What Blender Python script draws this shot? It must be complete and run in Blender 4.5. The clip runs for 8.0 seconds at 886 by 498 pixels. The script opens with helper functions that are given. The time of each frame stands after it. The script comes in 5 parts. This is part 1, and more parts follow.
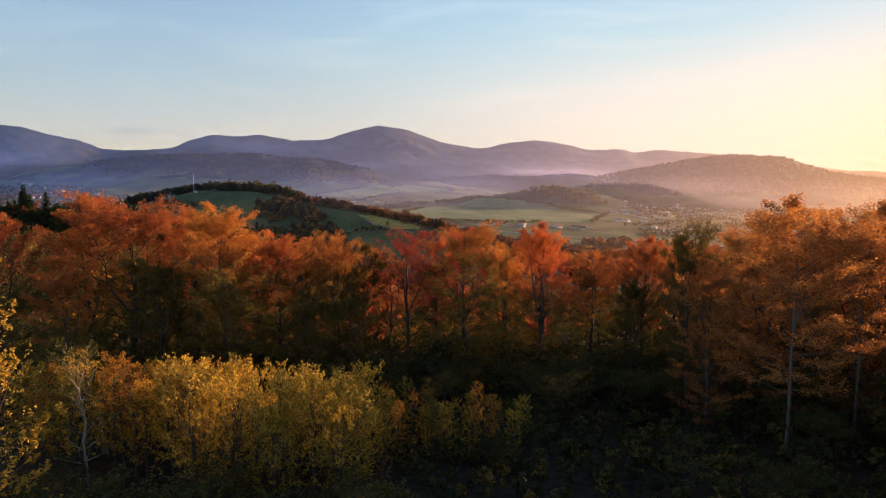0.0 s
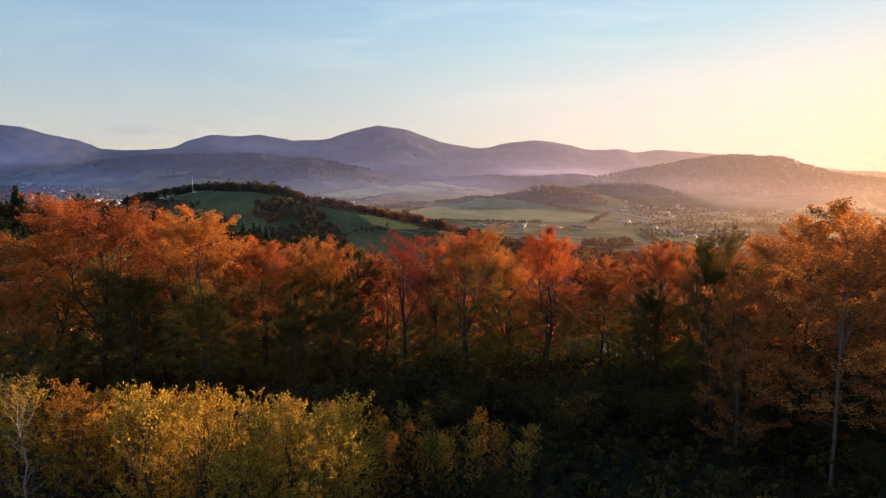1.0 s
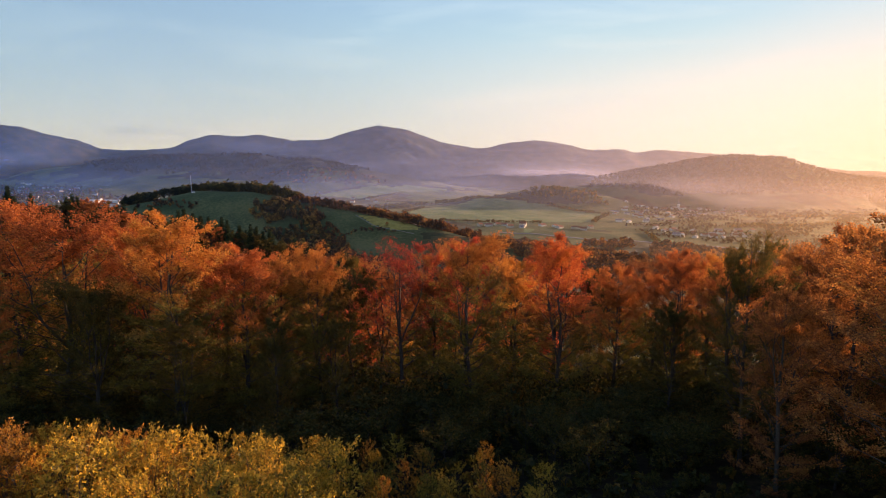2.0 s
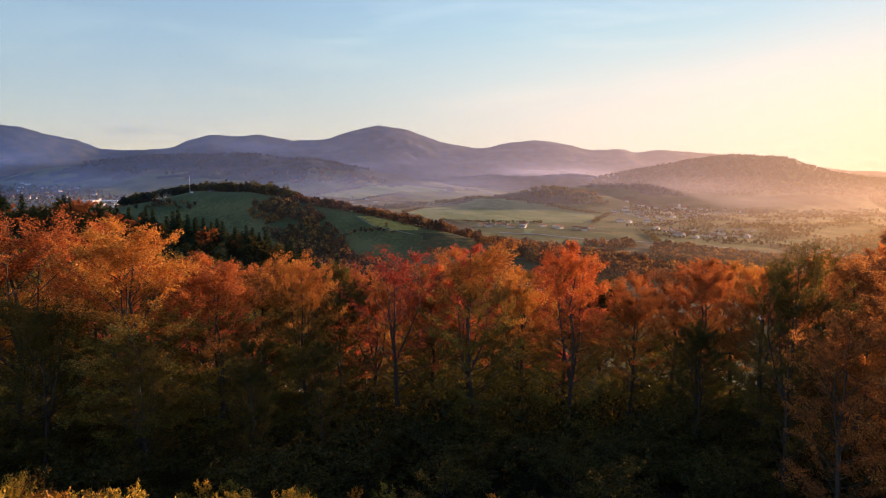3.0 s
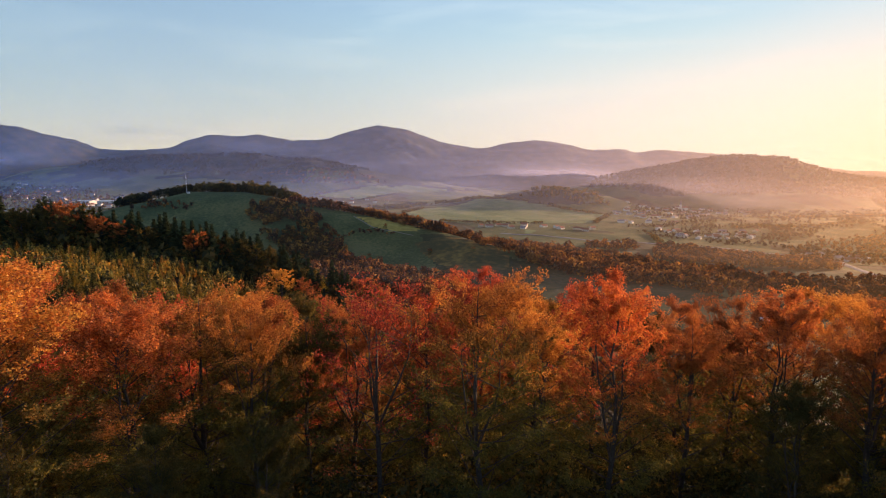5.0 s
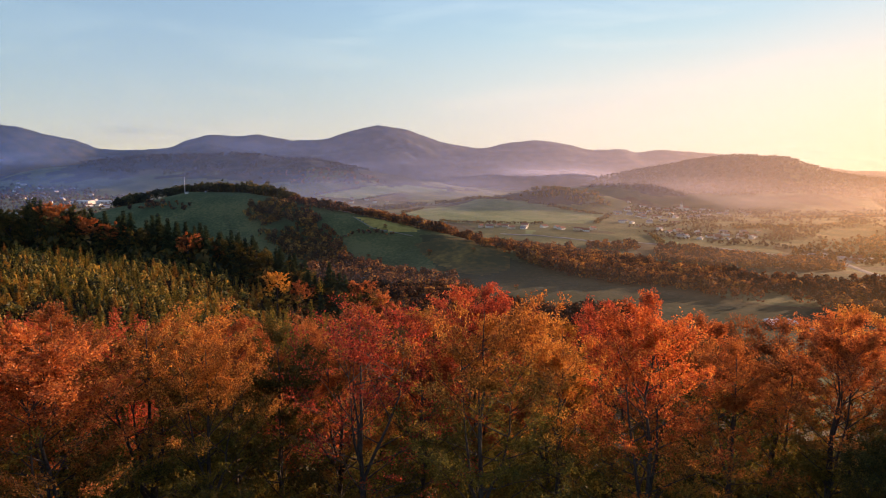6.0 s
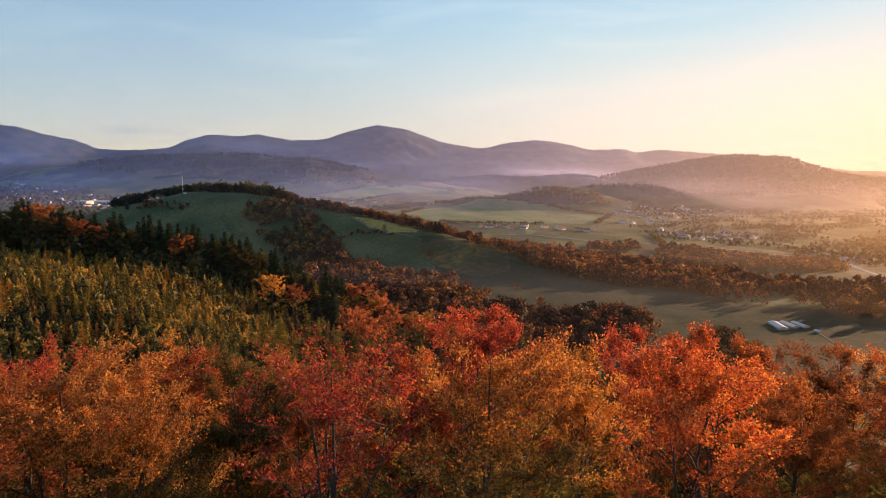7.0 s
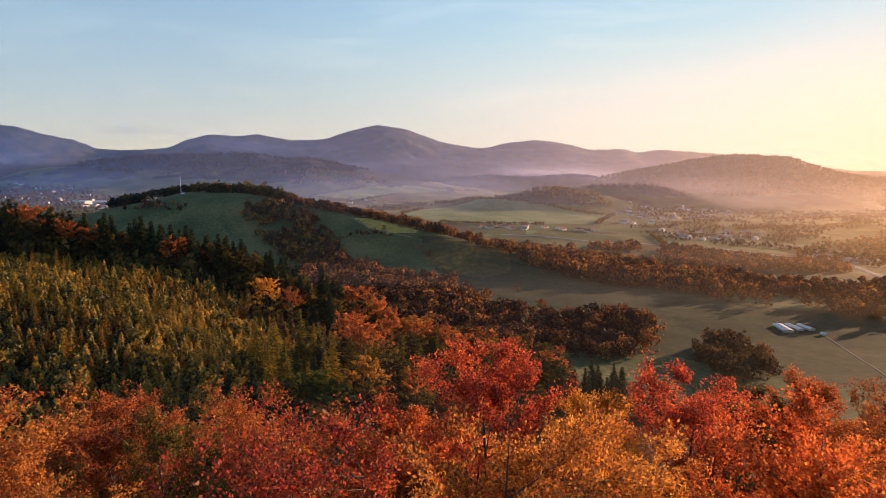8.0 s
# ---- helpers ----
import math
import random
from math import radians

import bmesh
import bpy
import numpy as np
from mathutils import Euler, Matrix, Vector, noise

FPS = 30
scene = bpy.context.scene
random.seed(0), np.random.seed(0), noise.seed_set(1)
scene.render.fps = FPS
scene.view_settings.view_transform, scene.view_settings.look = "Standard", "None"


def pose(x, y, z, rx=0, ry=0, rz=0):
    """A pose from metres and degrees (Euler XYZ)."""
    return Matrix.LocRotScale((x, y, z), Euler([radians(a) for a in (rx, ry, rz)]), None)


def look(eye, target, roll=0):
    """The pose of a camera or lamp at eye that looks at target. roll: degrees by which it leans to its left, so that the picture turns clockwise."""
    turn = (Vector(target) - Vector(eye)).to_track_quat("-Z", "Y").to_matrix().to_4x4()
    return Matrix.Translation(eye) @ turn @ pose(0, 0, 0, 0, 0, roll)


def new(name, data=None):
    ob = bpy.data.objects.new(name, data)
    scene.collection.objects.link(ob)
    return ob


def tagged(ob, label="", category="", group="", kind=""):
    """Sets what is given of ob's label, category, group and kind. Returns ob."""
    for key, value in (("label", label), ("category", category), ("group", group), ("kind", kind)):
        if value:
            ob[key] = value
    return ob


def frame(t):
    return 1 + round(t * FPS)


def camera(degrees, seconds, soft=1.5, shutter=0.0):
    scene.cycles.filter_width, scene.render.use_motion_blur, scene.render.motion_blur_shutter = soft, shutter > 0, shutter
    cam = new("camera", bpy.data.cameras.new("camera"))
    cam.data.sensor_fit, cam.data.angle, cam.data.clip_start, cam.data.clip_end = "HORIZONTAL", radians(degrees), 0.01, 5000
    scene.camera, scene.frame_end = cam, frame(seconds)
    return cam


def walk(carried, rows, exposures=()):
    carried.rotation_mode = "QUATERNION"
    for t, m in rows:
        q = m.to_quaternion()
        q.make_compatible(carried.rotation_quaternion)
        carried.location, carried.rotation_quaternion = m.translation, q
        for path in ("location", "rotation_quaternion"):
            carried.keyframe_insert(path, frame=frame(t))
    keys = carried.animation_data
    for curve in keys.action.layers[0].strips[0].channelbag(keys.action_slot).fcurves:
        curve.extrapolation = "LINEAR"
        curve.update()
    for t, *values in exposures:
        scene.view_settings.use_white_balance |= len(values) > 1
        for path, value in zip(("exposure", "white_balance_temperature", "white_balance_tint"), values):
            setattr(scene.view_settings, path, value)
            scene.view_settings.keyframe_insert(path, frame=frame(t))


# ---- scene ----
from functools import partial

# The drone flies level over a clearing, then over the beech crowns at its edge. Heights count from its first altitude.
cam = camera(72.0, 8.0, 0.75)
PITCH = 82.3
PATH = [
    (0.0, pose(0.67, -1.65, -0.28, PITCH)), (0.5, pose(0.68, 0.95, -0.27, PITCH)), (1.0, pose(0.70, 3.52, -0.26, PITCH)),
    (1.5, pose(0.71, 6.15, -0.24, PITCH)), (2.2, pose(0.74, 10.05, -0.20, PITCH)), (3.0, pose(0.78, 14.90, -0.15, PITCH)),
    (3.5, pose(0.80, 18.15, -0.12, PITCH)), (4.0, pose(0.84, 21.45, -0.09, PITCH)), (4.5, pose(0.87, 24.80, -0.05, PITCH)),
    (5.2, pose(0.93, 29.50, 0.02, PITCH)), (6.0, pose(1.02, 34.95, 0.05, PITCH)), (6.5, pose(1.12, 38.45, 0.04, PITCH)),
    (7.0, pose(1.25, 42.00, 0.01, PITCH)), (7.5, pose(1.34, 45.62, -0.01, PITCH)), (8.0, pose(1.38, 49.35, -0.02, PITCH)),
]
EXPOSURE = 1.67
walk(cam, PATH, [(0.0, EXPOSURE, 6300, 17), (8.0, EXPOSURE, 6300, 17)])


# ---- low sun to the right of the view, clear sky with thin cirrus ----
SUN_AZIMUTH, SUN_ELEVATION = 54.0, 9.0      # degrees east of the flight line (+y), above the horizon


def nodes_of(owner):
    owner.use_nodes = True
    tree = owner.node_tree
    tree.nodes.clear()

    def add(kind, inputs=None, **props):
        n = tree.nodes.new(kind)
        for key, value in props.items():
            setattr(n, key, value)
        for key, value in (inputs or {}).items():
            if isinstance(value, bpy.types.NodeSocket):
                tree.links.new(value, n.inputs[key])
            else:
                n.inputs[key].default_value = value
        return n
    return tree, add


def ramp(add, fac, *stops):
    n = add("ShaderNodeValToRGB", {"Fac": fac})
    e = n.color_ramp.elements
    while len(e) < len(stops):
        e.new(0.5)
    for item, (pos, col) in zip(e, stops):
        item.position, item.color = pos, (*col, 1.0)
    return n.outputs["Color"]


def mixed(add, fac, a, b, blend="MIX"):
    n = add("ShaderNodeMix", data_type="RGBA", blend_type=blend)
    tree = n.id_data
    for socket, value in ((n.inputs[0], fac), (n.inputs[6], a), (n.inputs[7], b)):
        if isinstance(value, bpy.types.NodeSocket):
            tree.links.new(value, socket)
        elif isinstance(value, tuple):
            socket.default_value = (*value[:3], 1.0)
        else:
            socket.default_value = value
    return n.outputs[2]


def calc(add, op, a, b=0.0, clamp=False):
    n = add("ShaderNodeMath", operation=op, use_clamp=clamp)
    for socket, value in zip(n.inputs, (a, b)):
        if isinstance(value, bpy.types.NodeSocket):
            n.id_data.links.new(value, socket)
        else:
            socket.default_value = value
    return n.outputs[0]


def build_world():
    world = bpy.data.worlds.new("autumn_sky")
    scene.world = world
    tree, add = nodes_of(world)
    sky = add("ShaderNodeTexSky", sky_type="NISHITA", sun_disc=False, sun_elevation=radians(SUN_ELEVATION),
              sun_rotation=radians(SUN_AZIMUTH), altitude=400.0, air_density=1.0, dust_density=0.05, ozone_density=1.5)
    # thin cirrus drawn out along one wind direction
    way = add("ShaderNodeTexCoord").outputs["Generated"]
    flat = add("ShaderNodeMapping", {"Vector": way, "Rotation": (0, 0.1, 0.5), "Scale": (2.2, 3.0, 16.0)})
    wisp = add("ShaderNodeTexNoise", {"Vector": flat.outputs[0], "Scale": 1.3, "Detail": 6.0, "Roughness": 0.55, "Distortion": 0.6})
    thin = ramp(add, wisp.outputs["Fac"], (0.50, (0, 0, 0)), (0.78, (1, 1, 1)))
    veil = mixed(add, calc(add, "MULTIPLY", thin, 0.35), sky.outputs[0], mixed(add, 1.0, sky.outputs[0], (1.9, 1.75, 1.6), "MULTIPLY"))
    # the brightest part, round the sun, is rolled off in the sky's colour
    haze = add("ShaderNodeVectorMath", {0: veil, 1: (0.014, 0.027, 0.026)}, operation="MULTIPLY")
    more = add("ShaderNodeVectorMath", {0: haze.outputs[0], 1: (1, 1, 1)}, operation="ADD")
    split = add("ShaderNodeSeparateColor", {0: add("ShaderNodeVectorMath", {0: veil, 1: more.outputs[0]}, operation="DIVIDE").outputs[0]})
    soft = add("ShaderNodeCombineColor")
    height = add("ShaderNodeSeparateXYZ", {0: way}).outputs[2]
    blue = calc(add, "ADD", calc(add, "MULTIPLY", calc(add, "MAXIMUM", height, 0.0), 4.6), 2.5)     # blue capped lower near the horizon, which yellows it
    for k, most in enumerate((4.05, 3.8, blue)):
        x = calc(add, "DIVIDE", split.outputs[k], most)
        knee = calc(add, "POWER", calc(add, "ADD", calc(add, "POWER", x, 4.0), 1.0), 0.25)
        tree.links.new(calc(add, "DIVIDE", split.outputs[k], knee), soft.inputs[k])
    back = add("ShaderNodeBackground", {"Color": soft.outputs[0], "Strength": 0.079})
    add("ShaderNodeOutputWorld", {"Surface": back.outputs[0]})


build_world()
sun_data = bpy.data.lights.new("sun", "SUN")
sun_data.energy, sun_data.angle, sun_data.color = 4.5, radians(0.6), (1.0, 0.60, 0.31)
sun_ob = new("sun", sun_data)
sun_way = Vector((math.sin(radians(SUN_AZIMUTH)) * math.cos(radians(SUN_ELEVATION)),
                  math.cos(radians(SUN_AZIMUTH)) * math.cos(radians(SUN_ELEVATION)), math.sin(radians(SUN_ELEVATION))))
sun_ob.matrix_world = look(sun_way * 400, (0, 0, 0))


# ---- materials ----
def material(name, build):
    mat = bpy.data.materials.new(name)
    tree, add = nodes_of(mat)
    build(tree, add)
    return mat


def grain(add, scale, detail=4.0, where=None):
    inputs = {"Scale": scale, "Detail": detail}
    if where is not None:
        inputs["Vector"] = where
    return add("ShaderNodeTexNoise", inputs).outputs["Fac"]


def place_of(add):
    return add("ShaderNodeNewGeometry").outputs["Position"]


def finish(add, colour, rough=0.85, relief=None, strength=0.4, reach=0.05, metal=0.0, spec=0.3):
    inputs = {"Base Color": colour if not isinstance(colour, tuple) else (*colour, 1.0), "Roughness": rough, "Metallic": metal,
              "Specular IOR Level": spec}
    if relief is not None:
        inputs["Normal"] = add("ShaderNodeBump", {"Height": relief, "Strength": strength, "Distance": reach}).outputs[0]
    bsdf = add("ShaderNodeBsdfPrincipled", inputs)
    add("ShaderNodeOutputMaterial", {"Surface": bsdf.outputs[0]})


def leaf_build(colours, thin, clump, green, tree, add):
    """Leaves that let light through; each leaf has its own tone, each tree its own cast."""
    isle = add("ShaderNodeNewGeometry").outputs["Random Per Island"]
    own = add("ShaderNodeObjectInfo").outputs["Random"]
    kin = add("ShaderNodeAttribute", attribute_name="tone").outputs["Fac"]       # trees of a joined stand
    patch = grain(add, clump, 2.0, place_of(add))
    spray = grain(add, 1.7, 2.0, place_of(add))
    tone = calc(add, "ADD", calc(add, "MULTIPLY", isle, 0.75), calc(add, "MULTIPLY", patch, 0.9))
    tone = calc(add, "ADD", tone, calc(add, "MULTIPLY", spray, 0.55))
    tone = calc(add, "ADD", tone, calc(add, "MULTIPLY", kin, 0.75))
    tone = calc(add, "ADD", calc(add, "SUBTRACT", tone, 0.86), calc(add, "MULTIPLY", own, 0.3), clamp=True)
    col = ramp(add, tone, *colours)
    if green is not None:                       # lower leaves still green; their darker tone also paints shade low in the crown
        height = add("ShaderNodeSeparateXYZ", {0: add("ShaderNodeTexCoord").outputs["Object"]}).outputs[2]
        turned = calc(add, "ADD", calc(add, "MULTIPLY", height, 0.28), calc(add, "MULTIPLY", patch, 2.4))
        turned = calc(add, "SUBTRACT", calc(add, "ADD", turned, calc(add, "MULTIPLY", own, 0.9)), green, clamp=True)
        fresh = ramp(add, tone, (0.0, (0.085, 0.09, 0.022)), (0.5, (0.19, 0.17, 0.034)), (1.0, (0.34, 0.25, 0.048)))
        col = mixed(add, turned, fresh, col)
    lit = add("ShaderNodeBsdfDiffuse", {"Color": col, "Roughness": 0.6})
    glow = add("ShaderNodeBsdfTranslucent", {"Color": mixed(add, 0.35, col, (1.0, 0.75, 0.4), "MULTIPLY")})
    both = add("ShaderNodeMixShader", {0: thin, 1: lit.outputs[0], 2: glow.outputs[0]})
    shine = add("ShaderNodeBsdfGlossy", {"Color": (1, 1, 1, 1), "Roughness": 0.5})
    both = add("ShaderNodeMixShader", {0: 0.012, 1: both.outputs[0], 2: shine.outputs[0]})
    add("ShaderNodeOutputMaterial", {"Surface": both.outputs[0]})


def leaves(name, *colours, thin=0.5, clump=0.35, green=None):
    stops = tuple((k / (len(colours) - 1), c) for k, c in enumerate(colours))
    return material(name, partial(leaf_build, stops, thin, clump, green))


LEAF_ORANGE = leaves("leaves_orange", (0.22, 0.07, 0.028), (0.50, 0.155, 0.045), (0.69, 0.24, 0.06), (0.79, 0.43, 0.10), green=4.4)
LEAF_AMBER = leaves("leaves_amber", (0.24, 0.09, 0.028), (0.56, 0.22, 0.045), (0.74, 0.36, 0.065), (0.82, 0.53, 0.11), green=4.6)
LEAF_EMBER = leaves("leaves_ember", (0.20, 0.055, 0.025), (0.54, 0.12, 0.035), (0.72, 0.22, 0.05), (0.78, 0.42, 0.09), green=4.2)
LEAF_RED = leaves("leaves_red", (0.20, 0.045, 0.03), (0.50, 0.09, 0.045), (0.68, 0.16, 0.055), (0.76, 0.32, 0.075), green=3.6)
LEAF_CRIMSON = leaves("leaves_crimson", (0.12, 0.03, 0.022), (0.34, 0.055, 0.034), (0.54, 0.09, 0.045), (0.66, 0.20, 0.06), green=3.5)
LEAF_RUST = leaves("leaves_rust", (0.15, 0.065, 0.025), (0.36, 0.12, 0.035), (0.52, 0.18, 0.045), (0.64, 0.30, 0.065), green=4.1)
LEAF_BROWN = leaves("leaves_brown", (0.18, 0.08, 0.035), (0.38, 0.16, 0.05), (0.56, 0.25, 0.065), (0.70, 0.40, 0.10), thin=0.6)
LEAF_GOLD = leaves("leaves_gold", (0.28, 0.15, 0.03), (0.58, 0.27, 0.04), (0.72, 0.38, 0.05), (0.78, 0.52, 0.09), green=4.4)
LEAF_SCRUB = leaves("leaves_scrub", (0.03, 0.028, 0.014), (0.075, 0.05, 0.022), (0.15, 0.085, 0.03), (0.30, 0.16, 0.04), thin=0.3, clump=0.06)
LEAF_OLIVE = leaves("leaves_olive", (0.035, 0.04, 0.014), (0.075, 0.075, 0.02), (0.14, 0.11, 0.025), (0.26, 0.15, 0.03))
LEAF_BIRCH = leaves("leaves_birch", (0.20, 0.17, 0.03), (0.46, 0.34, 0.045), (0.70, 0.47, 0.06), (0.72, 0.34, 0.05), clump=0.22, thin=0.68)
LEAF_BIRCH_GREEN = leaves("leaves_birch_green", (0.07, 0.08, 0.025), (0.20, 0.18, 0.035), (0.44, 0.34, 0.05), (0.62, 0.42, 0.06), clump=0.22, thin=0.6)
LEAF_LARCH = leaves("needles_larch", (0.06, 0.065, 0.016), (0.20, 0.17, 0.024), (0.44, 0.32, 0.034), (0.58, 0.30, 0.035), thin=0.45, clump=0.2)
LEAF_SPRUCE = leaves("needles_spruce", (0.02, 0.032, 0.014), (0.045, 0.06, 0.022), (0.095, 0.10, 0.03), thin=0.25)
LEAF_PINE = leaves("needles_young_spruce", (0.03, 0.042, 0.014), (0.08, 0.085, 0.024), (0.17, 0.15, 0.035), thin=0.3)
LEAF_COPPER = leaves("needles_copper", (0.15, 0.075, 0.018), (0.40, 0.19, 0.03), (0.58, 0.31, 0.04), (0.64, 0.42, 0.06), thin=0.5, clump=0.2)
LEAF_THICKET = leaves("leaves_thicket", (0.03, 0.036, 0.016), (0.09, 0.092, 0.028), (0.33, 0.27, 0.05), (0.56, 0.32, 0.05), thin=0.42, clump=0.05)
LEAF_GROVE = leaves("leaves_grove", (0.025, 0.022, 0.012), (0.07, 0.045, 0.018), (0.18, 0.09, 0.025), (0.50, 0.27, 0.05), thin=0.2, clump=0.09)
LEAF_GREEN = leaves("leaves_green", (0.05, 0.08, 0.015), (0.11, 0.15, 0.025), (0.22, 0.24, 0.035), thin=0.5)
# narrow, dim tones put distance haze into the far leaves' colour
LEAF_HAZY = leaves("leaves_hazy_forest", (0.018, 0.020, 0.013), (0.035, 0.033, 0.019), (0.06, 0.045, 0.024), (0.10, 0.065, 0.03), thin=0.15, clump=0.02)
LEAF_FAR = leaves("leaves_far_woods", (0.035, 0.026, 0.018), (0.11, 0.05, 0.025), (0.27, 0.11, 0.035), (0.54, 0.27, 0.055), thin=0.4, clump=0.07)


def bark_build(dark, pale, tree, add):
    where = add("ShaderNodeTexCoord").outputs["Object"]
    rough = grain(add, 9.0, 6.0, where)
    big = grain(add, 0.8, 2.0, where)
    col = mixed(add, big, ramp(add, rough, (0.3, dark), (0.7, pale)), dark)
    finish(add, col, 0.9, rough, 0.6, 0.03)


BARK = material("beech_bark", partial(bark_build, (0.04, 0.032, 0.028), (0.13, 0.11, 0.095)))
BARK_GREY = material("pale_beech_bark", partial(bark_build, (0.08, 0.07, 0.062), (0.23, 0.20, 0.18)))
BARK_PALE = material("birch_bark", partial(bark_build, (0.18, 0.15, 0.13), (0.55, 0.50, 0.45)))
BARK_DARK = material("spruce_bark", partial(bark_build, (0.04, 0.03, 0.025), (0.11, 0.08, 0.06)))


def ground_build(stops, fine, tree, add):
    where = place_of(add)
    broad = grain(add, 0.012, 5.0, where)
    small = grain(add, fine, 6.0, where)
    mixer = calc(add, "ADD", calc(add, "MULTIPLY", broad, 0.6), calc(add, "MULTIPLY", small, 0.4))
    col = ramp(add, mixer, *stops)
    finish(add, col, 0.95, small, 0.5, 0.15, spec=0.15)


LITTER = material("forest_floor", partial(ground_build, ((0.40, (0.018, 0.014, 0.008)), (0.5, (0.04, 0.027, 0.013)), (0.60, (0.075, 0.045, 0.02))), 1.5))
MEADOW = material("meadow_grass", partial(ground_build, ((0.41, (0.054, 0.072, 0.026)), (0.5, (0.084, 0.10, 0.038)), (0.60, (0.15, 0.14, 0.055))), 0.25))
PASTURE = material("dry_pasture", partial(ground_build, ((0.40, (0.028, 0.040, 0.017)), (0.5, (0.042, 0.050, 0.021)), (0.60, (0.07, 0.066, 0.029))), 0.2))
# stubble brightened in colour, as the sun falls on this strip
SUNLIT_STUBBLE = material("sunlit_stubble", partial(ground_build, ((0.41, (0.28, 0.20, 0.05)), (0.5, (0.42, 0.30, 0.07)), (0.60, (0.50, 0.37, 0.10))), 0.15))
# gold tones paint a pool of low sun onto the pasture
SUNLIT_GRASS = material("sunlit_grass", partial(ground_build, ((0.41, (0.06, 0.058, 0.022)), (0.5, (0.12, 0.085, 0.027)), (0.60, (0.26, 0.16, 0.04))), 0.12))
PALE_FIELD = material("young_crop_field", partial(ground_build, ((0.40, (0.10, 0.15, 0.06)), (0.50, (0.14, 0.19, 0.08)), (0.60, (0.19, 0.21, 0.10))), 0.08))
SCRUB = material("scrub_ground", partial(ground_build, ((0.41, (0.04, 0.036, 0.018)), (0.5, (0.07, 0.058, 0.026)), (0.60, (0.10, 0.08, 0.035))), 0.06))


def plain_build(col, rough, metal, tree, add):
    where = add("ShaderNodeTexCoord").outputs["Object"]
    worn = grain(add, 1.2, 4.0, where)
    finish(add, mixed(add, worn, tuple(c * 0.8 for c in col), col), rough, worn, 0.2, 0.03, metal)


WALL_WHITE = material("lime_plaster", partial(plain_build, (0.80, 0.77, 0.72), 0.85, 0.0))
WALL_CREAM = material("cream_plaster", partial(plain_build, (0.70, 0.60, 0.45), 0.85, 0.0))
ROOF_RED = material("clay_tiles", partial(plain_build, (0.25, 0.10, 0.06), 0.8, 0.0))
ROOF_GREY = material("slate_tiles", partial(plain_build, (0.20, 0.20, 0.22), 0.5, 0.0))
ROOF_METAL = material("pale_sheet_metal", partial(plain_build, (0.70, 0.66, 0.61), 0.6, 0.0))
STEEL = material("painted_steel", partial(plain_build, (0.72, 0.72, 0.72), 0.5, 0.3))
DARK_WOOD = material("dark_boards", partial(plain_build, (0.10, 0.07, 0.05), 0.8, 0.0))
ASPHALT = material("worn_asphalt", partial(ground_build, ((0.3, (0.16, 0.16, 0.165)), (0.5, (0.22, 0.22, 0.22)), (0.7, (0.28, 0.275, 0.27))), 0.3))
GRAVEL = material("pale_gravel", partial(ground_build, ((0.3, (0.15, 0.13, 0.10)), (0.5, (0.21, 0.18, 0.14)), (0.7, (0.28, 0.24, 0.19))), 0.5))


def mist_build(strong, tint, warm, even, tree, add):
    """Haze imitated on a sheet; thins upwards and towards the ground, in drifting banks."""
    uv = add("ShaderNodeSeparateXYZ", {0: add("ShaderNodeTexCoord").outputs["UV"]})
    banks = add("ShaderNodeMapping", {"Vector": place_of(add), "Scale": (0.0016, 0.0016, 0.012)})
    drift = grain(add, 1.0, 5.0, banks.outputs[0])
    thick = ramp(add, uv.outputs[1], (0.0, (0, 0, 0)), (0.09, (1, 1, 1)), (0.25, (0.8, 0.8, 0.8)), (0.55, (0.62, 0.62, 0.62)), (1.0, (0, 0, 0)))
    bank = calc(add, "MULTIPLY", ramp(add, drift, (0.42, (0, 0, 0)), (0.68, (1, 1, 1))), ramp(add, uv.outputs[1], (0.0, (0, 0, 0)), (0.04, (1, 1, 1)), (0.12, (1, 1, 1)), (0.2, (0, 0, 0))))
    # density and tint rise towards the sun to paint its glow
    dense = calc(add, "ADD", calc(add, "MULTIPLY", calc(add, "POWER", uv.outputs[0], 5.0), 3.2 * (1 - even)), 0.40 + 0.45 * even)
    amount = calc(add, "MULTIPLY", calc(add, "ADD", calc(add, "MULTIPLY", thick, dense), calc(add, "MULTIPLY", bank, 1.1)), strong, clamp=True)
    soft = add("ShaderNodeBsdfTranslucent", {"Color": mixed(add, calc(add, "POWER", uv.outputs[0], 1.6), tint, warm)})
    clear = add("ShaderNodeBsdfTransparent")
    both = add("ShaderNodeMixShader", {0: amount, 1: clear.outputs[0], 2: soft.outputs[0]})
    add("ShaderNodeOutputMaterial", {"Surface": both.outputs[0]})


# ---- the lie of the land ----
RNG = np.random.default_rng(11)


def waves(x, y, scale, seed, octaves=4):
    """Smooth value noise for arrays, about -1 to 1."""
    total, gain, reach = 0.0, 1.0, 0.0
    table = np.random.default_rng(seed).uniform(-1, 1, (64, 64))
    for k in range(octaves):
        u, v = np.asarray(x) / scale * 2**k + 17.3 * k, np.asarray(y) / scale * 2**k + 5.1 * k
        i, j = np.floor(u).astype(int), np.floor(v).astype(int)
        a, b = u - i, v - j
        a, b = a * a * (3 - 2 * a), b * b * (3 - 2 * b)
        g = lambda p, q: table[(i + p) % 64, (j + q) % 64]
        total = total + gain * ((g(0, 0) * (1 - a) + g(1, 0) * a) * (1 - b) + (g(0, 1) * (1 - a) + g(1, 1) * a) * b)
        reach += gain
        gain *= 0.5
    return total / reach


